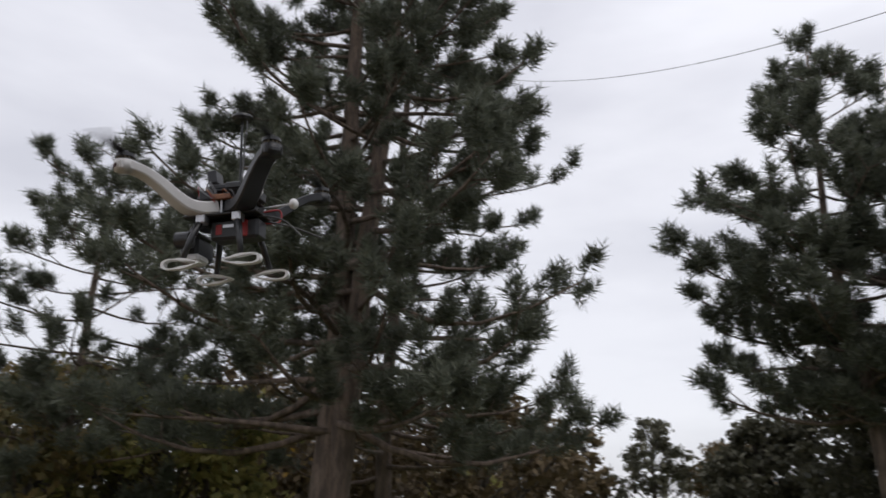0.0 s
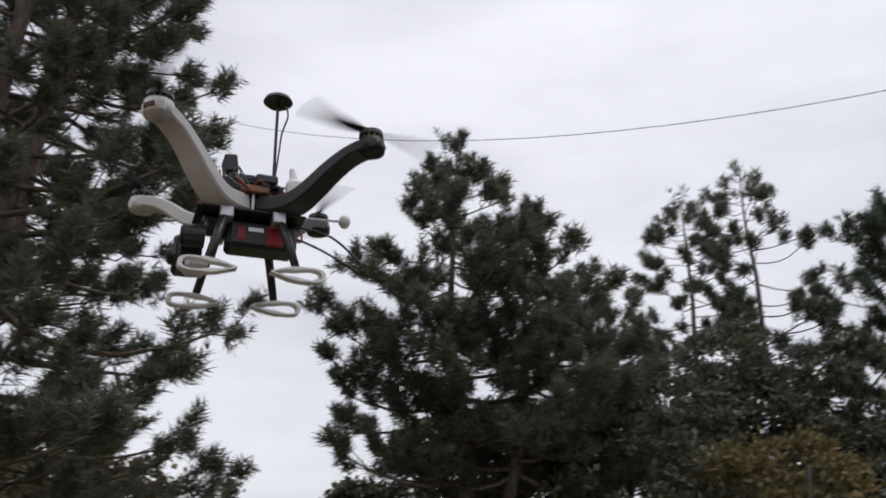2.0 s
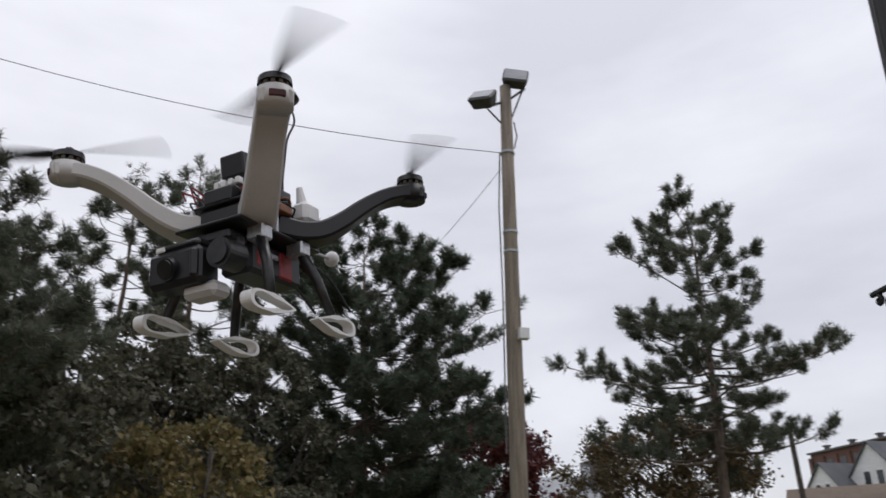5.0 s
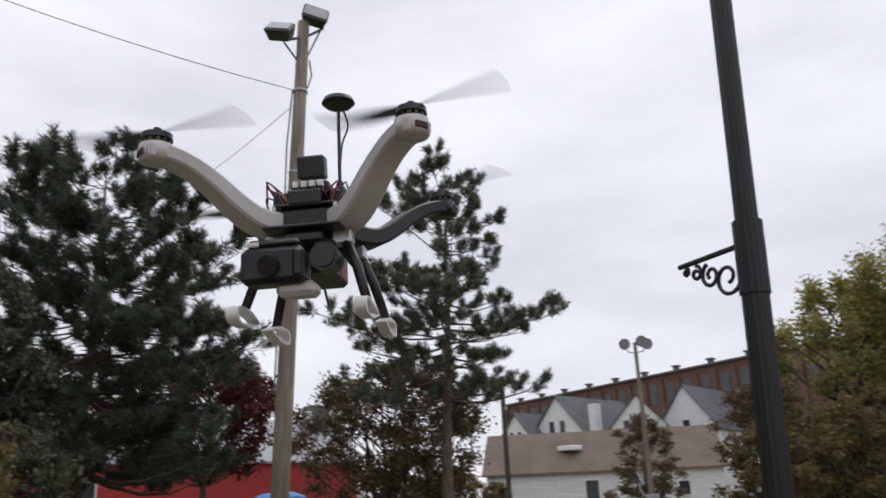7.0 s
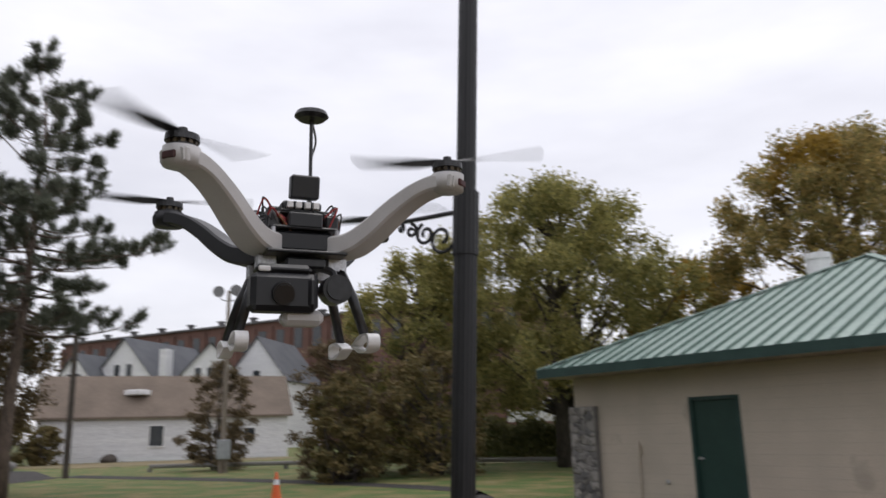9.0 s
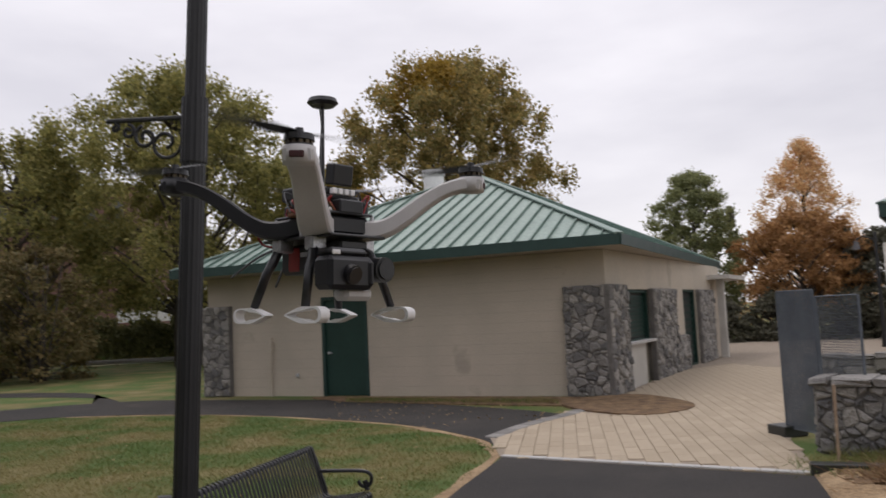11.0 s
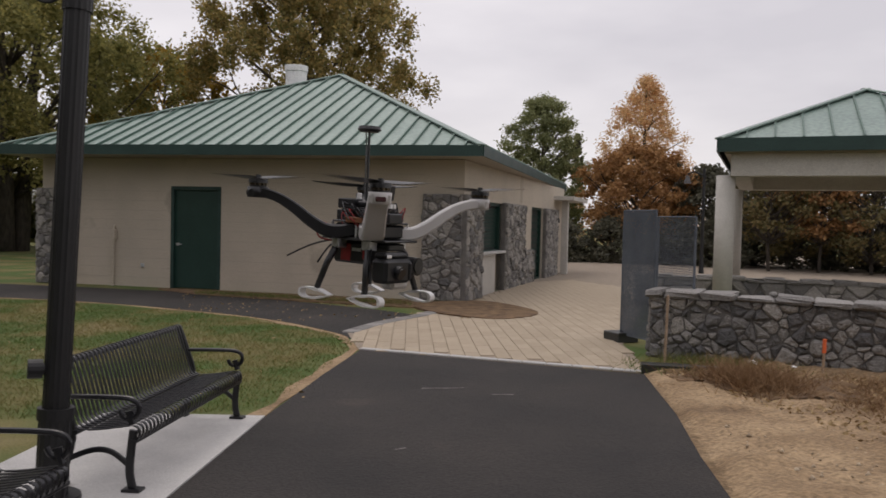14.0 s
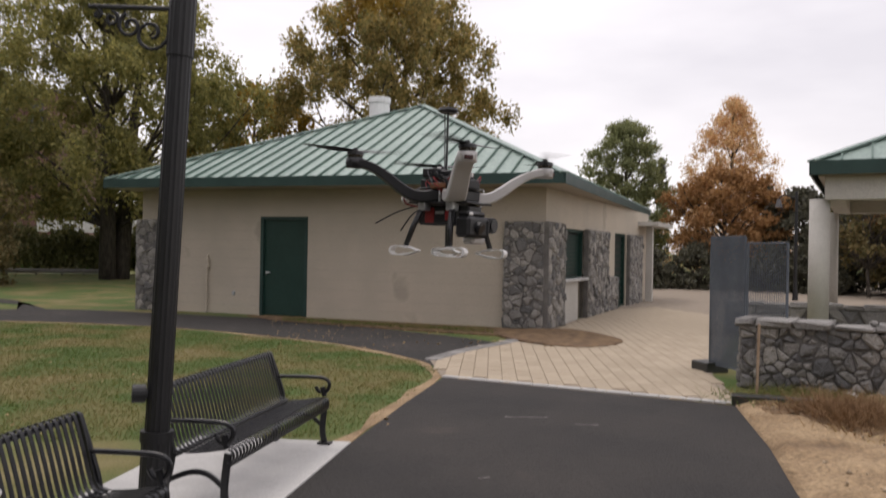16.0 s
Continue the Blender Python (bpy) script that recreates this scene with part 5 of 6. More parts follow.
WHITE = "white clapboard house with a dark slate roof"
make_house(-82.69, 73.44, 100, 16, 8.5, 9.67, 14.61, "white_wall", "slate", WHITE, (("end", -0.9, 9.6, 0.9, 1.6), ("end", 0.9, 9.6, 0.9, 1.6), ("side", 6.0, 7.3, 1.2, 1.5)))
make_house(-87.04, 69.59, 100, 8, 6, 8.86, 12.53, "white_wall", "slate", WHITE, (("end", -0.7, 8.7, 0.7, 1.3), ("end", 0.7, 8.7, 0.7, 1.3)))
make_house(-71.56, 77.23, 128, 9, 7, 9.59, 13.61, "white_wall", "slate", WHITE, (("end", -1.5, 8.9, 0.8, 1.5), ("end", 0.0, 8.9, 0.8, 1.5), ("end", 1.5, 8.9, 0.8, 1.5)))
make_house(-73.38, 88.89, 103.9, 14, 9, 9.58, 15.59, "white_wall", "slate", WHITE, (("end", 0.0, 9.2, 1.0, 1.6), ("end", -1.8, 5.8, 1.0, 1.5), ("end", 1.8, 5.8, 1.0, 1.5)))
tagged(link("chimney", boxed(-78.23, 75.10, 6.0, -77.03, 76.30, 13.01, None, 0.03), M["white_wall"]), "white painted chimney stack", "chimney")
make_house(-56.9, 42.02, 44.2, 18.4, 8, 3.44, 6.55, "white_wall", "brown_roof", "long low white outbuilding with a brown shingle roof", (("side", 8.4, 1.1, 1.0, 1.5), ("side", 15.4, 1.3, 0.8, 1.0)), "outbuilding")
bm = boxed(-51.28, 44.51, 5.04, -49.68, 45.81, 5.44, None, 0.05)
tagged(link("roof_hatch", bm, M["white_paint"]), "pale skylight box on the brown roof", "skylight")
make_house(-66.08, 4.28, 89.1, 27, 8.4, 5.06, 8.4, "red_wall", "grey_roof", "red sided shop building with a grey metal roof", (("side", 5.0, 1.6, 3.4, 2.0),), "red_building")
u = thing("rooftop_unit", pose(-64.98, 29.05, 8.29), "grey rooftop air-conditioning unit", "air conditioner")
part("cabinet", boxed(-0.9, -0.9, -0.5, 0.9, 0.9, 1.5, None, 0.06), M["lamp_housing"], u)
part("hood", boxed(0.6, -1.4, -0.3, 1.2, -0.9, 0.9, None, 0.05), M["galv"], u)


def make_mill():
    a, b = Vector((-150.08, 119.05)), Vector((-40.56, 112.66))
    d = b - a
    m = thing("brick_mill", pose(a.x, a.y, 0, 0, 0, math.degrees(math.atan2(d.y, d.x))), "long dark brick mill with tall windows and roof vents", "mill")
    L, H = d.length, 22.3
    part("wall", boxed(0, 0, 0, L, 22, H), M["brick"], m)
    part("roof", boxed(-0.4, -0.6, H, L + 0.4, 22.6, H + 0.35), M["lamp_housing"], m)
    pil = boxed(-0.5, -0.35, 0, 0.5, 0.0, H - 0.8)
    pi = part("pilaster", pil, M["brick"], m)
    win = boxed(-0.9, -0.06, H - 5.2, 0.9, 0.02, H - 1.6)
    wi = part("window", win, M["pane"], m)
    vent = boxed(-0.45, 4, H + 0.3, 0.45, 4.9, H + 1.9, None, 0.05)
    box(vent, -0.65, 3.8, H + 1.8, 0.65, 5.1, H + 2.1)
    ve = part("roof_vent", vent, M["lamp_housing"], m)
    for i in range(1, int(L / 4.2)):
        for src, on in ((pi, True), (wi, True), (ve, i % 2 == 0)):
            if on:
                o = new(src.name.split(".")[0], src.data)
                o.parent = m
                o.matrix_basis = pose(i * 4.2 + (2.1 if src is wi else 0), 0, 0)


make_mill()
make_house(-63.39, -50.14, 137.8, 12, 8, 3.69, 4.68, "white_wall", "slate", "pale low building beyond the trees", (("side", 3, 2.6, 1.4, 1.6), ("side", 7, 2.6, 1.4, 1.6)), "far_house")
s = thing("road_sign", pose(-25.33, -31.34, 0), "small white sign on a thin post", "sign")
part("post", tube(bmesh.new(), [(0, 0, -0.1), (0, 0, 4.3)], 0.04, 6), M["galv"], s)
part("plate", boxed(-0.02, -0.32, 3.9, 0.03, 0.32, 4.5, pose(0, 0, 0, 0, 0, 52)), M["white_paint"], s)


# ---- things on the far lawn ----
def make_cone():
    c = thing("traffic_cone", pose(-14.25, 14.97, 0), "orange traffic cone with a pale band", "cone")
    part("base", boxed(-0.19, -0.19, 0, 0.19, 0.19, 0.035, None, 0.01), M["cone"], c)
    part("cone", cyl(bmesh.new(), (0, 0, 0.03), (0, 0, 0.72), 0.135, 0.028, 20), M["cone"], c, smooth=False)
    part("band", cyl(bmesh.new(), (0, 0, 0.42), (0, 0, 0.55), 0.0795, 0.06, 20, False), M["white_paint"], c)


make_cone()


def make_vehicle(name, x, y, z, rz, paint, label, truck=False):
    c = thing(name, pose(x, y, z, 0, 0, rz), label, "car")
    prof = [(-2.1, 0.35), (2.1, 0.35), (2.15, 0.75), (1.9, 0.95), (0.95, 1.05), (0.45, 1.5), (-1.3, 1.52), (-1.95, 1.05), (-2.15, 0.9)]
    if truck:
        prof = [(-2.6, 0.5), (2.6, 0.5), (2.65, 0.95), (2.4, 1.15), (1.35, 1.22), (0.85, 1.8), (-0.5, 1.82), (-0.65, 1.2), (-2.6, 1.2)]
    bm = bmesh.new()
    A = [bm.verts.new((px, -0.85 + (0.14 if pz > 1.25 else 0), pz)) for px, pz in prof]
    B = [bm.verts.new((px, 0.85 - (0.14 if pz > 1.25 else 0), pz)) for px, pz in prof]
    bm.faces.new(A)
    bm.faces.new(B[::-1])
    for i in range(len(prof)):
        j = (i + 1) % len(prof)
        bm.faces.new((A[i], B[i], B[j], A[j]))
    part("body", bm, M[paint], c)
    g = [(0.85, 1.08), (0.45, 1.42), (-1.2, 1.44), (-1.75, 1.08)] if not truck else [(1.2, 1.25), (0.8, 1.72), (-0.42, 1.74), (-0.5, 1.25)]
    for s in (-1, 1):
        bm = bmesh.new()
        a = [bm.verts.new((px, s * (0.86 - (0.1 if pz > 1.25 else 0)), pz)) for px, pz in g]
        b = [bm.verts.new((px, s * (0.80 - (0.1 if pz > 1.25 else 0)), pz)) for px, pz in g]
        bm.faces.new(a)
        bm.faces.new(b)
        for i in range(4):
            bm.faces.new((a[i], a[(i + 1) % 4], b[(i + 1) % 4], b[i]))
        part("side_window", bm, M["pane"], c)
    for wx in (-1.35, 1.35):
        for s in (-1, 1):
            w = part("wheel", cyl(bmesh.new(), (wx, s * 0.66, 0.33), (wx, s * 0.88, 0.33), 0.33, n=16), M["rubber"], c)
            part("rim", cyl(bmesh.new(), (wx, s * 0.86, 0.33), (wx, s * 0.895, 0.33), 0.19, n=12), M["galv"], w)
    return c


make_vehicle("parked_car", -62.5, 32.6, 0.01, 120, "silver", "silver parked estate car beside the yard")
bm = slab(bmesh.new(), [(-26, 39.5), (-8, 43.5), (-3, 60), (-30, 60)], -0.1, 1.55)
tagged(link("ground_bank", bm, M["grass"]), "raised grassy bank behind the hedge", "bank", kind="structure")
make_vehicle("pickup_truck", -15.9, 43.6, 1.55, 10, "white_paint", "white pickup truck parked on the bank", True)


def make_tarp():
    t = thing("covered_machine", pose(-44.49, 17.34, 0), "machine wrapped in grey cloth under a blue tarpaulin", "tarpaulin")
    rng = random.Random(8)
    for nm, mt, z0, z1, rx in (("cover", "grey_cloth", 0.0, 1.5, 1.5), ("tarpaulin", "tarp", 1.25, 2.35, 1.35)):
        bm = bmesh.new()
        bmesh.ops.create_icosphere(bm, subdivisions=3, radius=1)
        for v in bm.verts:
            k = 1 + 0.22 * noise.noise(v.co * 2.3 + Vector((z1, 0, 0)))
            v.co = Vector((v.co.x * rx * k, v.co.y * 1.5 * k, (z0 + z1) / 2 + v.co.z * (z1 - z0) / 2 * k))
            v.co.z = max(v.co.z, z0)
        part(nm, bm, M[mt], t)


make_tarp()
c = thing("dumpster", pose(-51.27, 31.78, 0, 0, 0, 125), "dark steel dumpster with a pale lid edge", "dumpster")
part("bin", boxed(-1.7, -1, 0, 1.7, 1, 2.0, None, 0.05), M["bin"], c)
part("lid", boxed(-1.8, -1.1, 2.0, 1.8, 1.1, 2.12, None, 0.03), M["galv"], c)
p = thing("pallet", pose(-43.51, 25.72, 0.55, 0, -38, 35), "wooden pallet leaning on a stone", "pallet")
for i in range(7):
    part("slat", boxed(-0.75, -0.6 + i * 0.19, 0.0, 0.75, -0.47 + i * 0.19, 0.03), M["wood"], p)
for i in range(3):
    part("bearer", boxed(-0.7 + i * 0.65, -0.6, -0.1, -0.6 + i * 0.65, 0.67, 0.0), M["wood"], p)


def make_rock(x, y, z, r, seed, mt="cap", name="boulder", label="pale rounded boulder on the grass"):
    bm = bmesh.new()
    bmesh.ops.create_icosphere(bm, subdivisions=2, radius=r)
    for v in bm.verts:
        v.co *= 1 + 0.35 * noise.noise(v.co / r * 1.1 + Vector((seed, 0, 0)))
        v.co.z *= 0.7
    o = link(name, bm, M[mt], smooth=True)
    o.matrix_basis = pose(x, y, z)
    return tagged(o, label, "stone", "loose stones")


make_rock(-46.91, 29.03, 0.35, 0.75, 1)
make_rock(-44.58, 30.06, 0.25, 0.5, 2)
make_rock(-49.85, 42.25, 0.2, 0.6, 3, "bark_grey", "boulder", "dark boulder on the lawn")
# pale kerb rails along the lawn's far edge
for nm, pts in (("rail", [(-32.4, 28.9), (-26.2, 31.7), (-18.7, 32.6), (-12.0, 33.2)]), ("rail", [(-41.41, 17.81), (-43.25, 24.55)])):
    r = thing("timber_rail", pose(0, 0, 0), "low pale timber edging rail", "rail", "edging rails")
    ln = [Vector((*q, 0.28)) for q in pts]
    for a, b in zip(ln, ln[1:]):
        part("beam", ribbon(bmesh.new(), [a, b - (b - a).normalized() * 0.05], [0.22, 0.22], [0.2, 0.2]), M["cap"], r)
        part("post", boxed(a.x - 0.08, a.y - 0.08, -0.1, a.x + 0.08, a.y + 0.08, 0.2), M["cap"], r)


# ---- paving and near details ----
def inside(x, y, poly):
    c = False
    for i in range(len(poly)):
        (x0, y0), (x1, y1) = poly[i], poly[i - 1]
        if (y0 > y) != (y1 > y) and x < (x1 - x0) * (y - y0) / (y1 - y0) + x0:
            c = not c
    return c


def make_paving():
    poly = [(-1.55, 7.3), (1.16, 5.52), (1.75, 7.3), (2.3, 8.2), (6.4, 15.2), (5.9, 18.2), (4.2, 17.2), (1.25, 12.35), (-0.2, 10.45), (-1.5, 8.65)]
    base = slab(bmesh.new(), [(-1.6, 7.16), (1.15, 5.36), (1.8, 7.25), (2.35, 8.1), (6.6, 15.2), (6.1, 18.6), (4.2, 17.4), (1.2, 12.5), (-0.25, 10.5), (-1.55, 8.7)], -0.06, 0.010)
    pav = tagged(link("pavement_court", base, M["joint"]), "tan paving blocks laid in long courses", "paving", kind="structure")
    ang = radians(78)
    d, s = Vector((math.cos(ang), math.sin(ang))), Vector((math.sin(ang), -math.cos(ang)))
    w, l = 0.17, 0.34
    got = []
    for i in range(-45, 60):
        for j in range(-14, 56):
            c = Vector((0, 6.0)) + s * (i * w) + d * ((j + 0.5 * (i % 2)) * l)
            if inside(c.x, c.y, poly) and not ((c - Vector((0.95, 11.0))).length < 1.05):
                got.append(c)
    got.sort(key=lambda c: c.y)
    bm = boxed(-w / 2 + 0.0025, -l / 2 + 0.0025, 0.0, w / 2 - 0.0025, l / 2 - 0.0025, 0.022, None, 0.005)
    first = part("paver", bm, M["paver"], pav)
    rng = random.Random(2)
    for k, c in enumerate(got[:300]):
        o = first if k == 0 else new("paver", first.data)
        o.parent = pav
        o.matrix_basis = pose(c.x, c.y, rng.uniform(-0.001, 0.002), rng.uniform(-0.2, 0.2), rng.uniform(-0.2, 0.2), 78 - 90)
    rest = bmesh.new()
    for c in got[300:]:
        box(rest, -w / 2 + 0.0025, -l / 2 + 0.0025, 0, w / 2 - 0.0025, l / 2 - 0.0025, 0.022, pose(c.x, c.y, 0, 0, 0, -12))
    if len(rest.verts):
        tagged(part("paving_rest", rest, M["paver"], pav), kind="stuff")
    # pale edging course toward the asphalt and granite setts on the other edge
    a, b = Vector((-1.6, 7.17)), Vector((1.15, 5.37))
    n = 12
    for k in range(n):
        p, q = a.lerp(b, k / n), a.lerp(b, (k + 1) / n)
        t = (q - p).normalized()
        bm = boxed(0.004, 0.0, -0.02, (q - p).length - 0.004, 0.09, 0.026, None, 0.006)
        o = part("edging_stone", bm, M["concrete"], pav)
        o.matrix_basis = pose(p.x, p.y, 0, 0, 0, math.degrees(math.atan2(t.y, t.x)))
    ln = smooth_line([(-1.58, 8.55), (-1.0, 9.45), (-0.15, 10.39), (0.1, 10.8)], 3)
    for p, q in zip(ln, ln[1:]):
        t = q - p
        o = part("edging_stone", boxed(0.01, -0.16, -0.02, np.linalg.norm(t) - 0.01, 0.06, 0.03, None, 0.012), M["cap"], pav, "grey granite sett")
        o.matrix_basis = pose(p[0], p[1], 0, 0, 0, math.degrees(math.atan2(t[1], t[0])))


make_paving()


def make_mesh_fence():
    f = thing("fence_panel", pose(1.9, 7.5, 0, 0, 0, -79), "grey wire-mesh site fence panel on dark feet", "fence", "site fence")
    for x0, x1, h, st in ((0.0, 0.62, 1.72, 0.016), (0.66, 1.3, 1.64, 0.028)):
        bm = bmesh.new()
        for x in (x0, x1):
            cyl(bm, (x, 0, 0), (x, 0, h), 0.013, n=8)
        for z in (0.1, h):
            cyl(bm, (x0, 0, z), (x1, 0, z), 0.009, n=8)
        fr = part("frame", bm, M["scrim"], f)
        bm = bmesh.new()
        r = 0.0032 if st < 0.02 else 0.0022
        x = x0 + st
        while x < x1:
            box(bm, x - r, -r, 0.1, x + r, r, h)
            x += st
        z = 0.1 + st
        while z < h:
            box(bm, x0, -1.5 * r, z - r, x1, 1.5 * r, z + r)
            z += st
        part("wire_mesh", bm, M["scrim"], f)
    part("foot", boxed(-0.2, -0.13, 0.0, 0.12, 0.2, 0.13, None, 0.01), M["dark"], f, "dark timber foot block")


make_mesh_fence()
k = thing("timber_sill", pose(1.06, 5.42, 0, 0, 0, -25), "dark timber kerb lying at the paving corner", "kerb")
part("beam", boxed(0.0, -0.02, 0.0, 0.85, 0.12, 0.11, None, 0.01), M["dark"], k)
for x, y, h, mt, lb in ((1.52, 5.75, 0.78, "wood", "thin pale wooden survey stake"), (2.78, 4.86, 0.42, "cone", "short orange-tipped survey stake")):
    st = thing("stake", pose(x, y, 0.0, 2, -1, 20), lb, "stake", "survey stakes")
    part("shaft", boxed(-0.013, -0.01, 0, 0.013, 0.01, h, None, 0.002), M["wood"], st)
    if mt == "cone":
        part("flag", boxed(-0.016, -0.013, h - 0.14, 0.016, 0.013, h + 0.002), M["cone"], st, "orange paint")
for i, (x, y, r) in enumerate(((2.42, 5.5, 0.065), (2.72, 5.2, 0.055), (1.55, 5.0, 0.05), (1.95, 6.25, 0.08), (1.75, 3.4, 0.03), (2.2, 3.1, 0.025), (2.95, 3.6, 0.03))):
    make_rock(x, y, 0.03 + r * 0.4, r, 20 + i, "white_paint" if i < 2 else "cap", "loose_stone", "pale loose stone on the bare soil")
make_rock(2.75, 5.62, 0.8, 0.045, 33, "cap", "loose_stone", "pale loose stone on the wall cap")


def make_weeds():
    rng = np.random.default_rng(21)
    for nm, cx, cy, sx, sy, n, h, mt, lb in (("dry_weeds", 1.68, 4.5, 0.2, 0.24, 3400, 0.26, "dry", "tangle of dry brown weeds on the soil"), ("dry_weeds", 2.2, 3.7, 0.3, 0.35, 2000, 0.1, "dry", "flattened dry weeds on the soil"), ("dry_weeds", 3.0, 4.2, 0.4, 0.3, 1800, 0.1, "dry", "flattened dry weeds on the soil"), ("weeds", 2.05, 5.5, 0.42, 0.26, 3000, 0.12, "blade", "green weeds at the foot of the stone wall"), ("weeds", -1.9, 12.9, 1.7, 0.35, 2600, 0.08, "blade", "grass tufts in the planting bed")):
        p = np.column_stack([rng.normal(cx, sx, n), rng.normal(cy, sy, n), np.full(n, 0.045)])
        if nm == "weeds" and cx < 0:
            t = rng.uniform(-1, 1, n)
            p[:, 0], p[:, 1] = cx + t * 1.9, cy - t * 1.05 + rng.normal(0, 0.18, n)
        tip = p + np.column_stack([rng.normal(0, h * 0.7, n), rng.normal(0, h * 0.7, n), rng.uniform(0.2, 1, n) * h])
        s = rng.normal(size=(n, 3)) * np.array((1, 1, 0.2))
        s *= 0.005 / np.linalg.norm(s, axis=1)[:, None]
        v = np.stack([p - s, p + s, tip], 1).reshape(-1, 3)
        tagged(raw(nm, v, np.arange(len(v)).reshape(-1, 3), M[mt]), lb, "weeds", kind="stuff")


make_weeds()


def make_litter():
    """Fallen leaves and small clods, too many to count."""
    rng = np.random.default_rng(5)
    p = []
    for x0, x1, y0, y1, n in ((-9, -2, 4.5, 12, 160), (-4, 1.8, 9.8, 14, 260), (0.9, 4.8, 2.6, 5.5, 2200)):
        p.append(np.column_stack([rng.uniform(x0, x1, n), rng.uniform(y0, y1, n), np.full(n, 0.02)]))
    p[-1][:, 2] = 0.075
    p = np.concatenate(p)
    ok = ~((p[:, 0] > -3.2 + (p[:, 1] - 2.4) * 0.37) & (p[:, 0] < 1.2) & (p[:, 1] < 7.3))
    tagged(leaf_mesh("fallen_leaves", p[ok], 0.02, rng, M["leaf_litter"], None, 0.7), "scattered dry fallen leaves", "leaves", kind="stuff")


make_litter()


def make_clods():
    """Crumbs of earth and gravel on the bare soil."""
    rng = np.random.default_rng(15)
    n = 5200
    x, y = rng.uniform(0.3, 6.5, n), rng.uniform(0.3, 5.2, n)
    ok = ((x - 0.46) * 0.93 - (y - 3.75) * 0.37 > 0.25) & (x + y * 1.3 < 10.0)
    c = np.column_stack([x, y, np.full(n, 0.05)])[ok]
    r = 0.005 + 0.022 * rng.uniform(0, 1, (len(c), 1)) ** 4
    dirs = np.array([(1, 0, 0), (0, 1, 0), (-1, 0, 0), (0, -1, 0), (0, 0, 1), (0, 0, -1)], float)
    v = (c[:, None, :] + dirs[None] * r[:, None, :] * rng.uniform(0.6, 1.3, (len(c), 6, 1))).reshape(-1, 3)
    f = np.array([(0, 1, 4), (1, 2, 4), (2, 3, 4), (3, 0, 4), (1, 0, 5), (2, 1, 5), (3, 2, 5), (0, 3, 5)])
    f = (np.arange(len(c))[:, None, None] * 6 + f[None]).reshape(-1, 3)
    tagged(raw("gravel", v, f, M["clod"]), "crumbs of earth and gravel on the bare soil", "gravel", kind="stuff")


make_clods()
for i, (x, y, L, a) in enumerate(((-1.2, 4.98, 0.3, -6), (-0.7, 4.65, 0.2, -8), (-1.9, 3.2, 0.08, 20), (-1.02, 4.97, 0.12, 3))):
    bm = bmesh.new()
    rng = random.Random(i)
    pts = [(-L / 2 + L * k / 8, rng.uniform(0.003, 0.012)) for k in range(9)]
    slab(bm, [(px, w) for px, w in pts] + [(px, -w) for px, w in pts[::-1]], 0.0125, 0.0135)
    o = link("trim_scuff", bm, M["scuff"])
    o.matrix_basis = pose(x, y, 0, 0, 0, a)
    tagged(o, "pale scrape on the asphalt", "scrape", kind="structure")


def make_station():
    g = thing("ground_station", pose(-4.02, 1.38, 0.348, 0, 0, 70), "black radio ground-station case with a white ball aerial", "radio")
    part("case", boxed(-0.12, -0.09, 0.0, 0.12, 0.09, 0.045, None, 0.008), M["arm_black"], g)
    lid = part("screen", boxed(-0.12, 0.09, 0.04, 0.12, 0.1, 0.17, pose(0, 0, 0, -14, 0, 0), 0.004), M["arm_black"], g)
    bm = tube(bmesh.new(), [(-0.08, 0.1, 0.05), (-0.08, 0.12, 0.2)], 0.004, 6)
    a = part("aerial", bm, M["arm_black"], g)
    bm = bmesh.new()
    bmesh.ops.create_uvsphere(bm, u_segments=14, v_segments=8, radius=0.017, matrix=Matrix.Translation((-0.08, 0.12, 0.21)))
    part("aerial_cap", bm, M["foot_white"], a, "white ball cap", True)


make_station()


# ---- drone: x to its right, y ahead, z up, origin amid its frame ----
drone = thing("drone", pose(0, 0, 0), "hovering quadcopter with white and black curved arms and a slung camera", "drone")
MOTOR = ((0.218, 0.216), (-0.218, 0.216), (0.218, -0.216), (-0.218, -0.216))
props = []


def make_blades():
    """Two curved, twisted blades about the hub."""
    bm = bmesh.new()
    for s in (1, -1):
        rows = []
        for i in range(11):
            t = i / 10
            r = 0.008 + 0.158 * t
            w = 0.011 + 0.015 * math.sin(min(1, t * 2.2) * math.pi / 2) - 0.019 * max(0, t - 0.35) ** 1.2
            tw = radians(24 * (1 - t) + 5)
            sweep = 0.016 * t * t
            c, d = math.cos(tw) * w / 2, math.sin(tw) * w / 2
            lift = 0.006 * t * t
            rows.append([bm.verts.new((s * r, s * (sweep + a * c), b * d + lift + h)) for a, b, h in ((-1, -1, -0.0008), (1, 1, -0.0008), (1, 1, 0.0008), (-1, -1, 0.0012))])
        for a, b in zip(rows, rows[1:]):
            for k in range(4):
                bm.faces.new((a[k], a[(k + 1) % 4], b[(k + 1) % 4], b[k]))
        bm.faces.new(rows[0])
        bm.faces.new(rows[-1])
    cyl(bm, (0, 0, -0.004), (0, 0, 0.008), 0.009, 0.007, 14)
    return bm


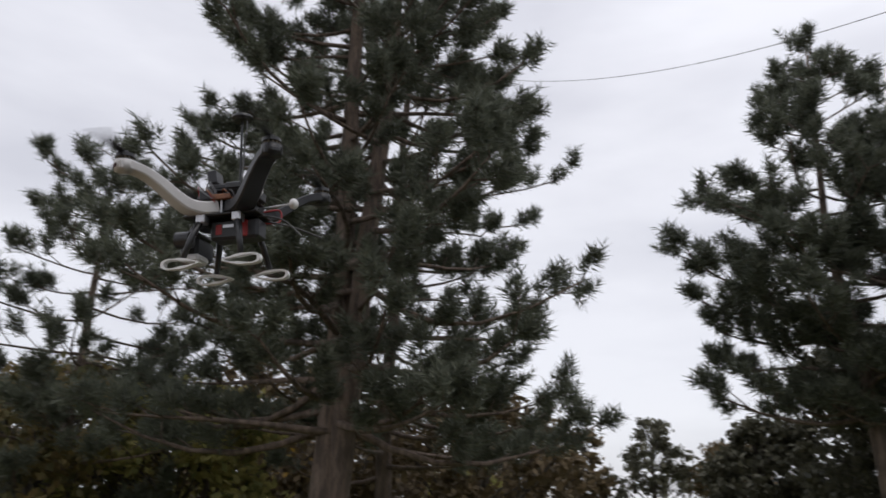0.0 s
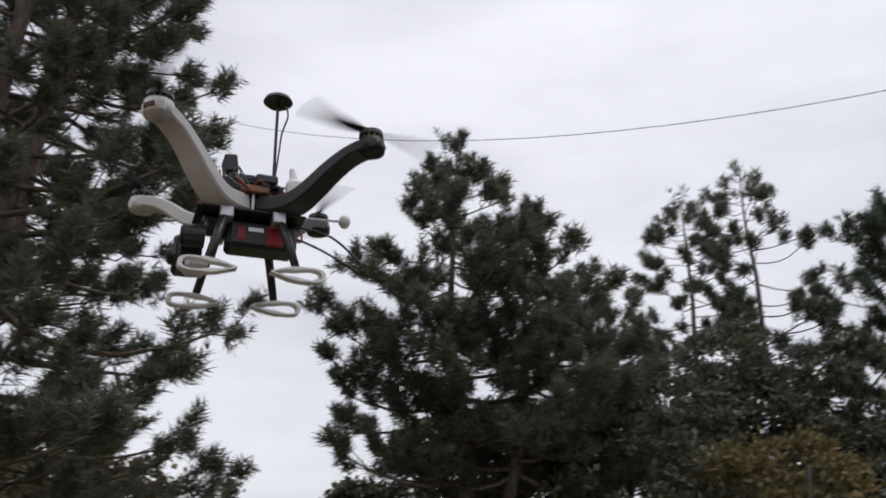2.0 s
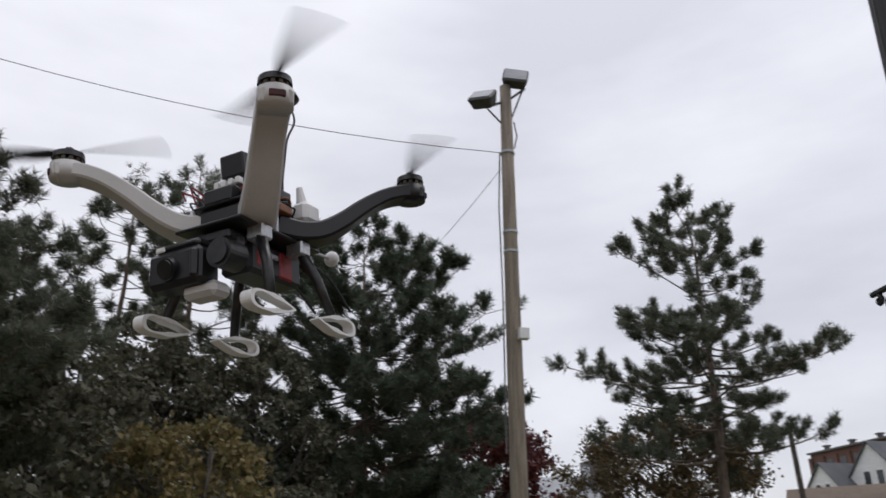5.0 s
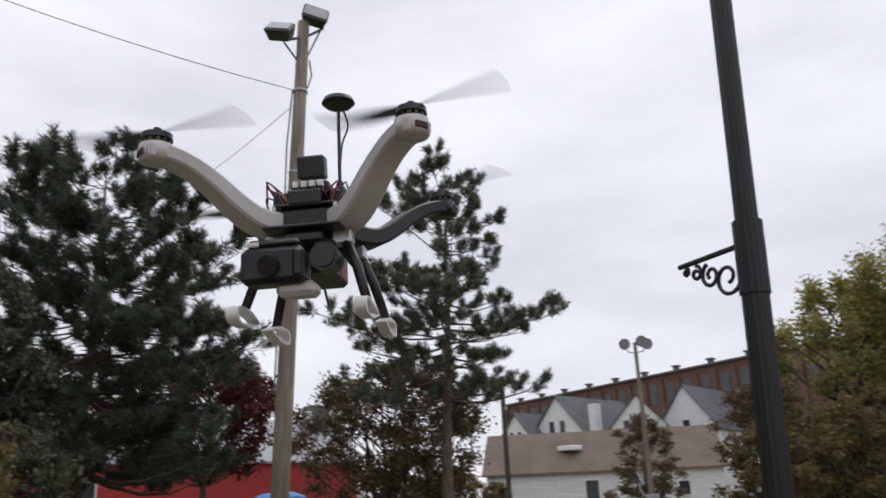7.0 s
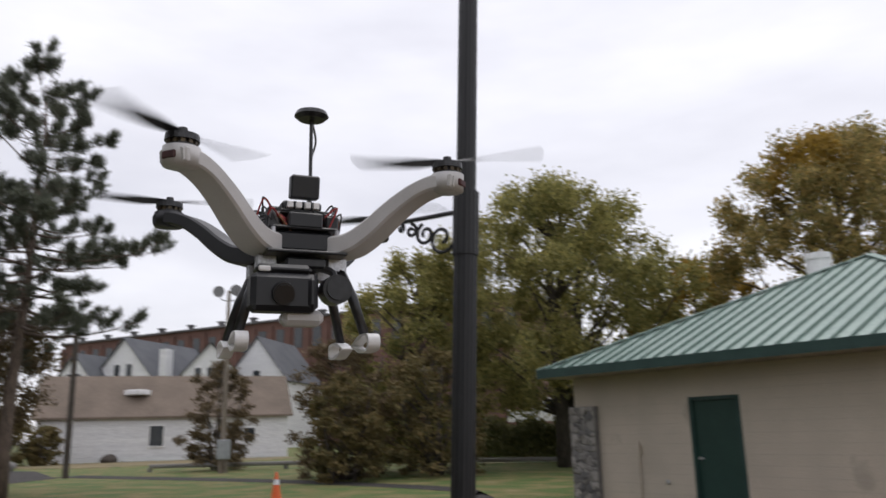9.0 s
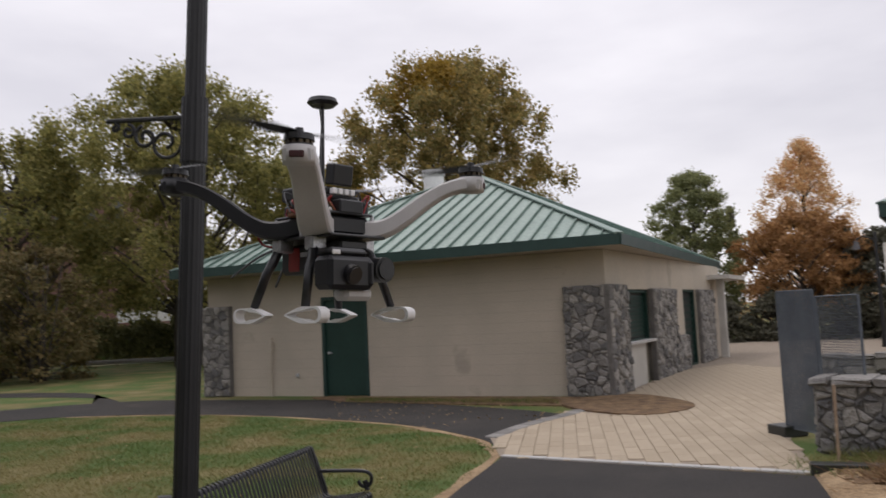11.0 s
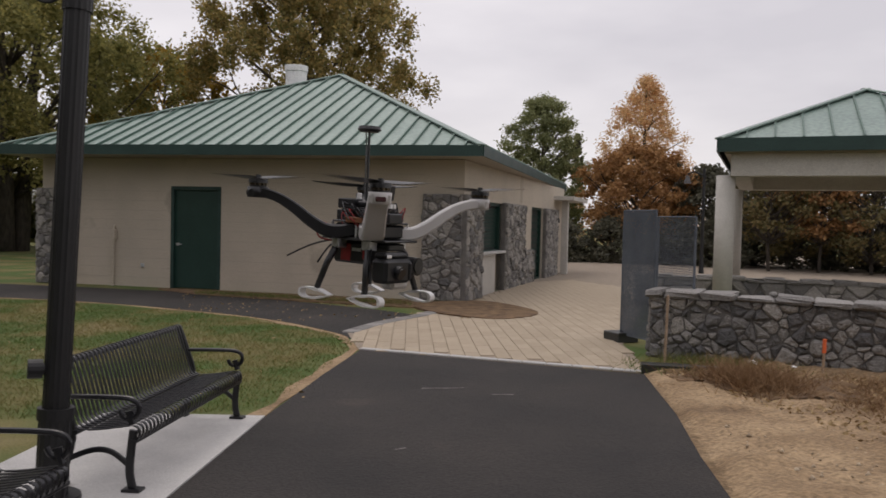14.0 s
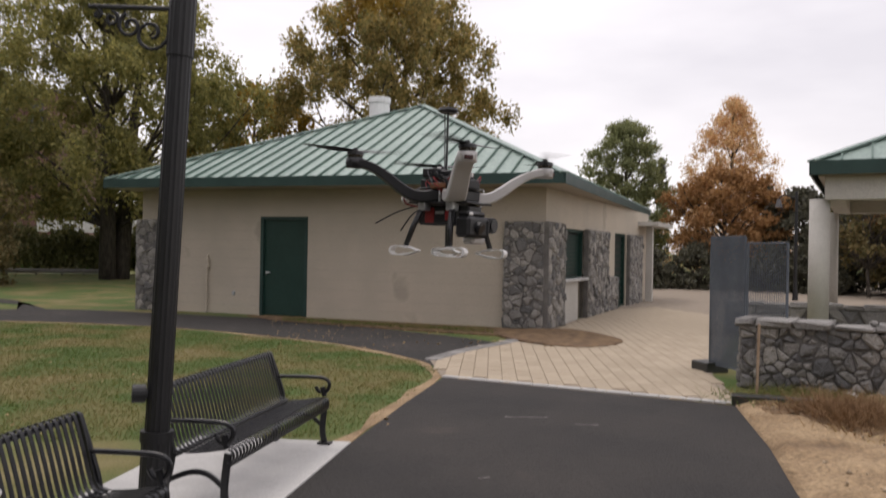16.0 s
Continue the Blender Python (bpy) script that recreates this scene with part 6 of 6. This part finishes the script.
for k, (mx, my) in enumerate(MOTOR):
    sx, sy = (1 if mx > 0 else -1), (1 if my > 0 else -1)
    white = sy > 0
    ux, uy = mx / 0.307, my / 0.307
    line = smooth_line([(0.045, -0.022), (0.085, -0.030), (0.125, -0.026), (0.165, -0.004), (0.205, 0.026), (0.245, 0.050), (0.28, 0.062), (0.307, 0.064), (0.328, 0.062)], 6)
    n = len(line)
    wid = [0.068 - 0.016 * min(1, i / 28) - (0.006 if i > n - 3 else 0) for i in range(n)]
    thk = [0.040 - 0.014 * min(1, i / 32) - (0.005 if i > n - 3 else 0) for i in range(n)]
    bm = ribbon(bmesh.new(), [(ux * r, uy * r, z) for r, z in line], wid, thk, chamfer=0.26)
    arm = part("arm", bm, M["arm_white" if white else "arm_black"], drone, "white printed arm" if white else "black printed arm")
    # the end cap with its pale rim and cable slot
    bm = cyl(bmesh.new(), (mx, my, 0.05), (mx, my, 0.079), 0.0275, 0.0285, 28)
    part("motor_mount", bm, M["arm_white" if white else "arm_black"], arm, "", True)
    bm = boxed(0.33, -0.0125, 0.056, 0.3365, 0.0125, 0.0685, pose(0, 0, 0, 0, 0, math.degrees(math.atan2(uy, ux))), 0.002)
    part("arm_slot", bm, M["slot_red" if white else "carbon"], arm, "recessed end slot")
    bm = cyl(bmesh.new(), (mx, my, 0.078), (mx, my, 0.083), 0.023, 0.023, 24)
    cyl(bm, (mx, my, 0.0895), (mx, my, 0.1), 0.0265, 0.0255, 24)
    cyl(bm, (mx, my, 0.083), (mx, my, 0.0895), 0.017, 0.017, 20)
    mo = part("motor", bm, M["motor"], drone, "dark brushless motor")
    bm = bmesh.new()
    for i in range(12):
        a = 2 * math.pi * i / 12
        box(bm, 0.016, -0.0032, 0.0832, 0.0235, 0.0032, 0.0893, Matrix.Translation((mx, my, 0)) @ pose(0, 0, 0, 0, 0, math.degrees(a)))
    part("winding", bm, M["winding"], mo)
    p = part("propeller", make_blades(), M["blade_black"], drone, "black two-bladed propeller")
    p.matrix_basis = pose(mx, my, 0.104)
    props.append(p)
    # leg with its clamp and looped foot
    fx, fy = sx * 0.109, sy * 0.0866
    bm = tube(bmesh.new(), [(sx * 0.062, sy * 0.055, -0.055), (sx * 0.09, sy * 0.072, -0.12), (fx, fy, -0.188)], [0.0105, 0.0095, 0.0085], 10)
    leg = part("leg", bm, M["carbon"], drone, "black tube leg", True)
    bm = boxed(-0.018, -0.014, -0.075, 0.018, 0.014, -0.048, Matrix.Translation((sx * 0.062, sy * 0.055, 0)), 0.003)
    part("leg_clamp", bm, M["alu"], leg, "grey leg clamp")
    loop = []
    for i in range(36):
        a = 2 * math.pi * i / 36
        y = 0.053 * math.copysign(abs(math.cos(a)) ** 0.8, math.cos(a))
        hgt = 0.0175 * (0.56 + 0.44 * math.cos(a))
        loop.append((fx, fy + sy * (y + 0.004), -0.203 + (hgt + 0.002) * math.copysign(abs(math.sin(a)) ** 0.85, math.sin(a))))
    loop.append(loop[0])
    ring = bmesh.new()
    R = []
    for i in range(36):
        q = Vector(loop[i])
        c = Vector((fx, fy, -0.203))
        d = (q - c)
        d.normalize()
        R.append([ring.verts.new(q + Vector((xx, 0, 0)) + d * dd) for xx, dd in ((-0.0105, -0.0042), (0.0105, -0.0042), (0.0105, 0.0046), (-0.0105, 0.0046))])
    for i in range(36):
        a, b = R[i], R[(i + 1) % 36]
        for j in range(4):
            ring.faces.new((a[j], a[(j + 1) % 4], b[(j + 1) % 4], b[j]))
    part("foot", ring, M["foot_white"], leg, "white looped plastic foot")

# frame plates and packs
for z0, z1, w, l in ((-0.052, -0.046, 0.07, 0.115), (-0.004, 0.001, 0.058, 0.09), (0.030, 0.033, 0.045, 0.062)):
    part("plate", boxed(-w, -l, z0, w, l, z1, None, 0.002), M["carbon"], drone, "black frame plate")
for x in (-0.056, 0.056):
    for y in (-0.088, 0.0, 0.088):
        part("standoff", cyl(bmesh.new(), (x, y, -0.047), (x, y, -0.003), 0.004, n=8), M["alu"], drone)
part("core", boxed(-0.052, -0.085, -0.044, 0.052, 0.085, -0.006, None, 0.006), M["arm_black"], drone, "dark centre housing")
part("battery", boxed(-0.034, -0.105, -0.118, 0.034, 0.045, -0.056, None, 0.008), M["arm_black"], drone, "black battery pack")
bm = boxed(-0.0355, -0.075, -0.112, 0.0355, -0.035, -0.062, None, 0.003)
box(bm, -0.0352, 0.005, -0.105, 0.0352, 0.028, -0.07, None, 0.003)
part("battery_strap", bm, M["red_pack"], drone, "red battery strap")
part("side_label", boxed(-0.0365, -0.03, -0.083, 0.0365, 0.003, -0.074), M["alu"], drone, "pale label strip")
board = part("circuit_board", boxed(-0.04, -0.055, 0.034, 0.04, 0.06, 0.038, None, 0.001), M["carbon"], drone)
for i in range(4):
    part("connector", boxed(-0.028 + i * 0.0155, 0.056, 0.039, -0.018 + i * 0.0155, 0.068, 0.051, None, 0.001), M["foot_white"], board, "white plug")
part("controller", boxed(-0.036, -0.02, 0.039, 0.036, 0.052, 0.056, None, 0.004), M["arm_black"], drone, "black flight controller")
bm = boxed(-0.026, -0.014, 0.062, 0.026, 0.014, 0.105, Matrix.Translation((-0.004, 0.035, 0)) @ pose(0, 0, 0, -8, 0, 0), 0.003)
part("receiver", bm, M["arm_black"], drone, "upright black receiver box")
cols = ("copper", "red_pack", "arm_black", "carbon", "arm_black", "red_pack", "arm_black", "cable")
rng = random.Random(14)
for i in range(44):
    a = rng.uniform(0, 2 * math.pi)
    r0, r1 = rng.uniform(0.02, 0.045), rng.uniform(0.045, 0.075)
    p0 = Vector((math.cos(a) * r0, math.sin(a) * r0 * 1.3, rng.uniform(0.0, 0.035)))
    p2 = Vector((math.cos(a + 0.7) * r1, math.sin(a + 0.7) * r1 * 1.2, rng.uniform(-0.03, 0.01)))
    p1 = (p0 + p2) / 2 + Vector((math.cos(a) * 0.03, math.sin(a) * 0.03, rng.uniform(0.01, 0.035)))
    part("wire", tube(bmesh.new(), smooth_line([p0, p1, p2], 5), rng.uniform(0.0013, 0.0024), 6), M[cols[i % 8]], drone)
for sx in (-1, 1):
    part("speed_controller", boxed(sx * 0.058 - 0.012, -0.03, -0.004, sx * 0.058 + 0.012, 0.03, 0.012, None, 0.002), M["copper"], drone, "orange-wrapped speed controller")
for x, y, z0, z1, w, l, k in ((0.03, -0.05, 0.034, 0.062, 0.02, 0.03, "arm_black"), (-0.034, -0.03, 0.034, 0.054, 0.016, 0.024, "carbon"), (0.0, 0.078, -0.002, 0.026, 0.03, 0.014, "arm_black"), (0.052, 0.045, 0.0, 0.03, 0.012, 0.024, "carbon"), (-0.052, 0.045, 0.0, 0.028, 0.012, 0.024, "arm_black"), (0.0, -0.085, 0.0, 0.03, 0.026, 0.02, "arm_black")):
    part("module", boxed(x - w, y - l, z0, x + w, y + l, z1, None, 0.003), M[k], drone, "small dark electronics box")
for i in range(16):
    sx = 1 if i % 2 else -1
    p0 = Vector((sx * rng.uniform(0.03, 0.05), rng.uniform(0.02, 0.08), rng.uniform(0.0, 0.03)))
    p1 = p0 + Vector((sx * rng.uniform(0.01, 0.03), rng.uniform(0.0, 0.03), rng.uniform(0.005, 0.03)))
    p2 = p0 + Vector((sx * rng.uniform(0.01, 0.035), rng.uniform(-0.02, 0.02), rng.uniform(-0.02, 0.0)))
    part("wire", tube(bmesh.new(), smooth_line([p0, p1, p2], 5), 0.0017, 6), M[("red_pack", "arm_black", "cable")[i % 3]], drone)
# aerial mast
bm = tube(bmesh.new(), smooth_line([(-0.034, -0.046, 0.03), (-0.034, -0.047, 0.14), (-0.034, -0.0485, 0.252)], 4), 0.0036, 8)
mast = part("mast", bm, M["carbon"], drone, "thin black mast")
part("mast_cable", tube(bmesh.new(), smooth_line([(-0.03, -0.05, 0.06), (-0.034, -0.056, 0.13), (-0.038, -0.06, 0.175), (-0.048, -0.07, 0.215), (-0.04, -0.066, 0.25)], 5), 0.0022, 6), M["cable"], mast)
bm = cyl(bmesh.new(), (-0.034, -0.0485, 0.251), (-0.034, -0.0485, 0.258), 0.026, 0.034, 28)
cyl(bm, (-0.034, -0.0485, 0.258), (-0.034, -0.0485, 0.267), 0.034, 0.03, 28)
part("gps_puck", bm, M["motor"], mast, "round black positioning puck")
# white rear aerials and trailing whips
bm = boxed(-0.07, -0.122, 0.002, -0.032, -0.072, 0.046, None, 0.009)
cyl(bm, (-0.048, -0.09, 0.044), (-0.046, -0.085, 0.078), 0.011, 0.006, 10)
part("video_sender", bm, M["foot_white"], drone, "white plastic transmitter")
bm = tube(bmesh.new(), [(-0.02, -0.1, -0.03), (-0.03, -0.2, -0.028)], 0.003, 6)
st = part("aerial_stem", bm, M["alu"], drone)
bm = bmesh.new()
bmesh.ops.create_uvsphere(bm, u_segments=16, v_segments=10, radius=0.016, matrix=Matrix.Translation((-0.031, -0.213, -0.028)) @ Matrix.Diagonal((1, 0.85, 1, 1)))
part("aerial_cap", bm, M["foot_white"], st, "white mushroom aerial", True)
for x, y, z in ((0.05, -0.27, -0.115), (-0.05, -0.245, -0.135)):
    part("whip_aerial", tube(bmesh.new(), smooth_line([(x * 0.5, -0.09, -0.052), (x * 0.8, -0.18, -0.075), (x, y, z)], 4), 0.0028, 6), M["carbon"], drone)
part("wire", tube(bmesh.new(), smooth_line([(0.045, -0.085, -0.02), (0.07, -0.13, -0.01), (0.06, -0.135, -0.05), (0.03, -0.1, -0.06)], 5), 0.003, 6), M["red_pack"], drone)
# slung camera on its gimbal
gim = part("gimbal", boxed(-0.035, 0.05, -0.075, 0.035, 0.1, -0.056, None, 0.004), M["carbon"], drone, "camera gimbal")
bm = tube(bmesh.new(), smooth_line([(-0.02, 0.085, -0.07), (-0.05, 0.088, -0.08), (-0.05, 0.1, -0.11)], 4), 0.007, 8)
cyl(bm, (-0.047, 0.095, -0.114), (-0.047, 0.138, -0.115), 0.025, 0.025, 24)
cyl(bm, (-0.047, 0.138, -0.115), (-0.047, 0.142, -0.115), 0.019, 0.019, 24)
part("gimbal_arm", bm, M["carbon"], gim)
bm = boxed(-0.014, 0.092, -0.156, 0.098, 0.146, -0.092, None, 0.009)
box(bm, -0.004, 0.094, -0.093, 0.09, 0.138, -0.076, None, 0.007)
box(bm, -0.01, 0.1, -0.15, 0.006, 0.151, -0.098, None, 0.006)
cam_body = part("camera_body", bm, M["arm_black"], gim, "black compact camera body")
bm = cyl(bmesh.new(), (0.046, 0.14, -0.126), (0.046, 0.156, -0.129), 0.02, 0.018, 24)
cyl(bm, (0.046, 0.156, -0.129), (0.046, 0.159, -0.13), 0.015, 0.015, 24)
part("lens", bm, M["arm_black"], cam_body, "short black lens")
part("badge", boxed(0.066, 0.136, -0.09, 0.086, 0.1395, -0.081, None, 0.002), M["foot_white"], cam_body, "small pale badge")
bm = boxed(-0.028, 0.08, -0.176, 0.042, 0.125, -0.15, None, 0.008)
part("camera_tray", bm, M["arm_white"], gim, "white printed tray")


FLIGHT = [
    (0, -2.497, -1.110, 2.710, -3.6, -3.9, -129.6),
    (0.5, -2.631, -1.130, 2.672, -4.6, -5.4, -129.6),
    (1, -2.647, -0.995, 2.658, -5.0, -4.8, -128.0),
    (1.5, -2.564, -0.828, 2.627, -3.5, -2.1, -127.0),
    (2, -2.599, -0.690, 2.534, -3.6, 1.8, -127.7),
    (2.5, -2.660, -0.587, 2.496, -4.3, 1.0, -128.4),
    (3, -2.735, -0.507, 2.461, -3.4, -2.0, -127.7),
    (3.5, -2.707, -0.409, 2.390, -1.4, -0.8, -128.3),
    (4, -2.727, -0.224, 2.369, -1.8, 1.3, -128.9),
    (4.5, -2.672, -0.138, 2.317, -3.8, 1.7, -129.4),
    (7, -2.883, -0.097, 2.166, -2.4, 0.9, -130.7),
    (7.5, -2.887, -0.178, 2.143, -1.3, -1.0, -128.8),
    (8, -2.913, -0.171, 2.089, -0.6, -0.5, -128.9),
    (8.5, -2.928, -0.152, 2.030, -0.7, -0.8, -131.2),
    (9, -2.925, -0.141, 1.930, -2.1, -0.0, -133.5),
    (9.5, -2.844, -0.183, 1.883, -2.7, 0.1, -135.7),
    (10, -2.845, -0.232, 1.945, -1.3, -1.9, -136.6),
    (12.5, -2.637, 0.267, 1.601, -1.2, -1.0, -136.8),
    (13, -2.597, 0.312, 1.568, -1.3, -0.9, -136.3),
    (13.5, -2.592, 0.353, 1.522, -2.1, -0.1, -137.9),
    (14, -2.578, 0.396, 1.492, -2.2, 0.1, -140.0),
    (14.5, -2.587, 0.479, 1.431, -1.6, -1.0, -140.2),
    (15, -2.658, 0.508, 1.379, -1.7, -2.3, -138.9),
    (15.5, -2.629, 0.544, 1.371, -1.2, -2.8, -137.2),
    (16, -2.555, 0.656, 1.703, -0.8, -1.1, -135.6),
]

# angles that the blades pass, prop by prop: seconds and degrees
SPIN = (
    ((3, 130), (3.5, 108), (4.5, 126), (7, 168), (7.5, 2), (8, 14), (8.5, 0), (9, 38), (9.5, 0), (10, 176),),
    ((2.5, 80), (3, 62), (3.5, 52), (4, 38), (4.5, 50), (7, 158), (7.5, 28), (8, 22), (8.5, 124), (9, 146), (9.5, 4), (10, 94), (13.5, 158), (15.5, 126),),
    ((9, 170), (9.5, 110), (10, 104), (14.5, 168), (15, 146),),
    ((2, 100), (3, 164), (3.5, 76), (4, 80), (4.5, 36), (8, 146), (9, 128),),
)


def spin_rows(passes, way):
    """One angle a thirtieth of a second, about 78 degrees apart, that meets each of the angles in passes."""
    turns, at, angle = [0.0], 0, 0.0
    for t, a in list(passes) + [(16.0, None)]:
        n = round(t * 30) - at
        if n <= 0:
            continue
        total = 78 * n * way
        if a is not None:
            total += (a - angle - total + 90) % 180 - 90
        turns += [angle + total * k / n for k in range(1, n + 1)]
        at, angle = at + n, angle + total
    return turns


def motions():
    walk(drone, [(t, pose(x, y, z, rx, ry, rz)) for t, x, y, z, rx, ry, rz in FLIGHT])
    for p, (mx, my), passes, way in zip(props, MOTOR, SPIN, (1, -1, -1, 1)):
        walk(p, [(i / 30, pose(mx, my, 0.104, 0, 0, a)) for i, a in enumerate(spin_rows(passes, way))])


motions()
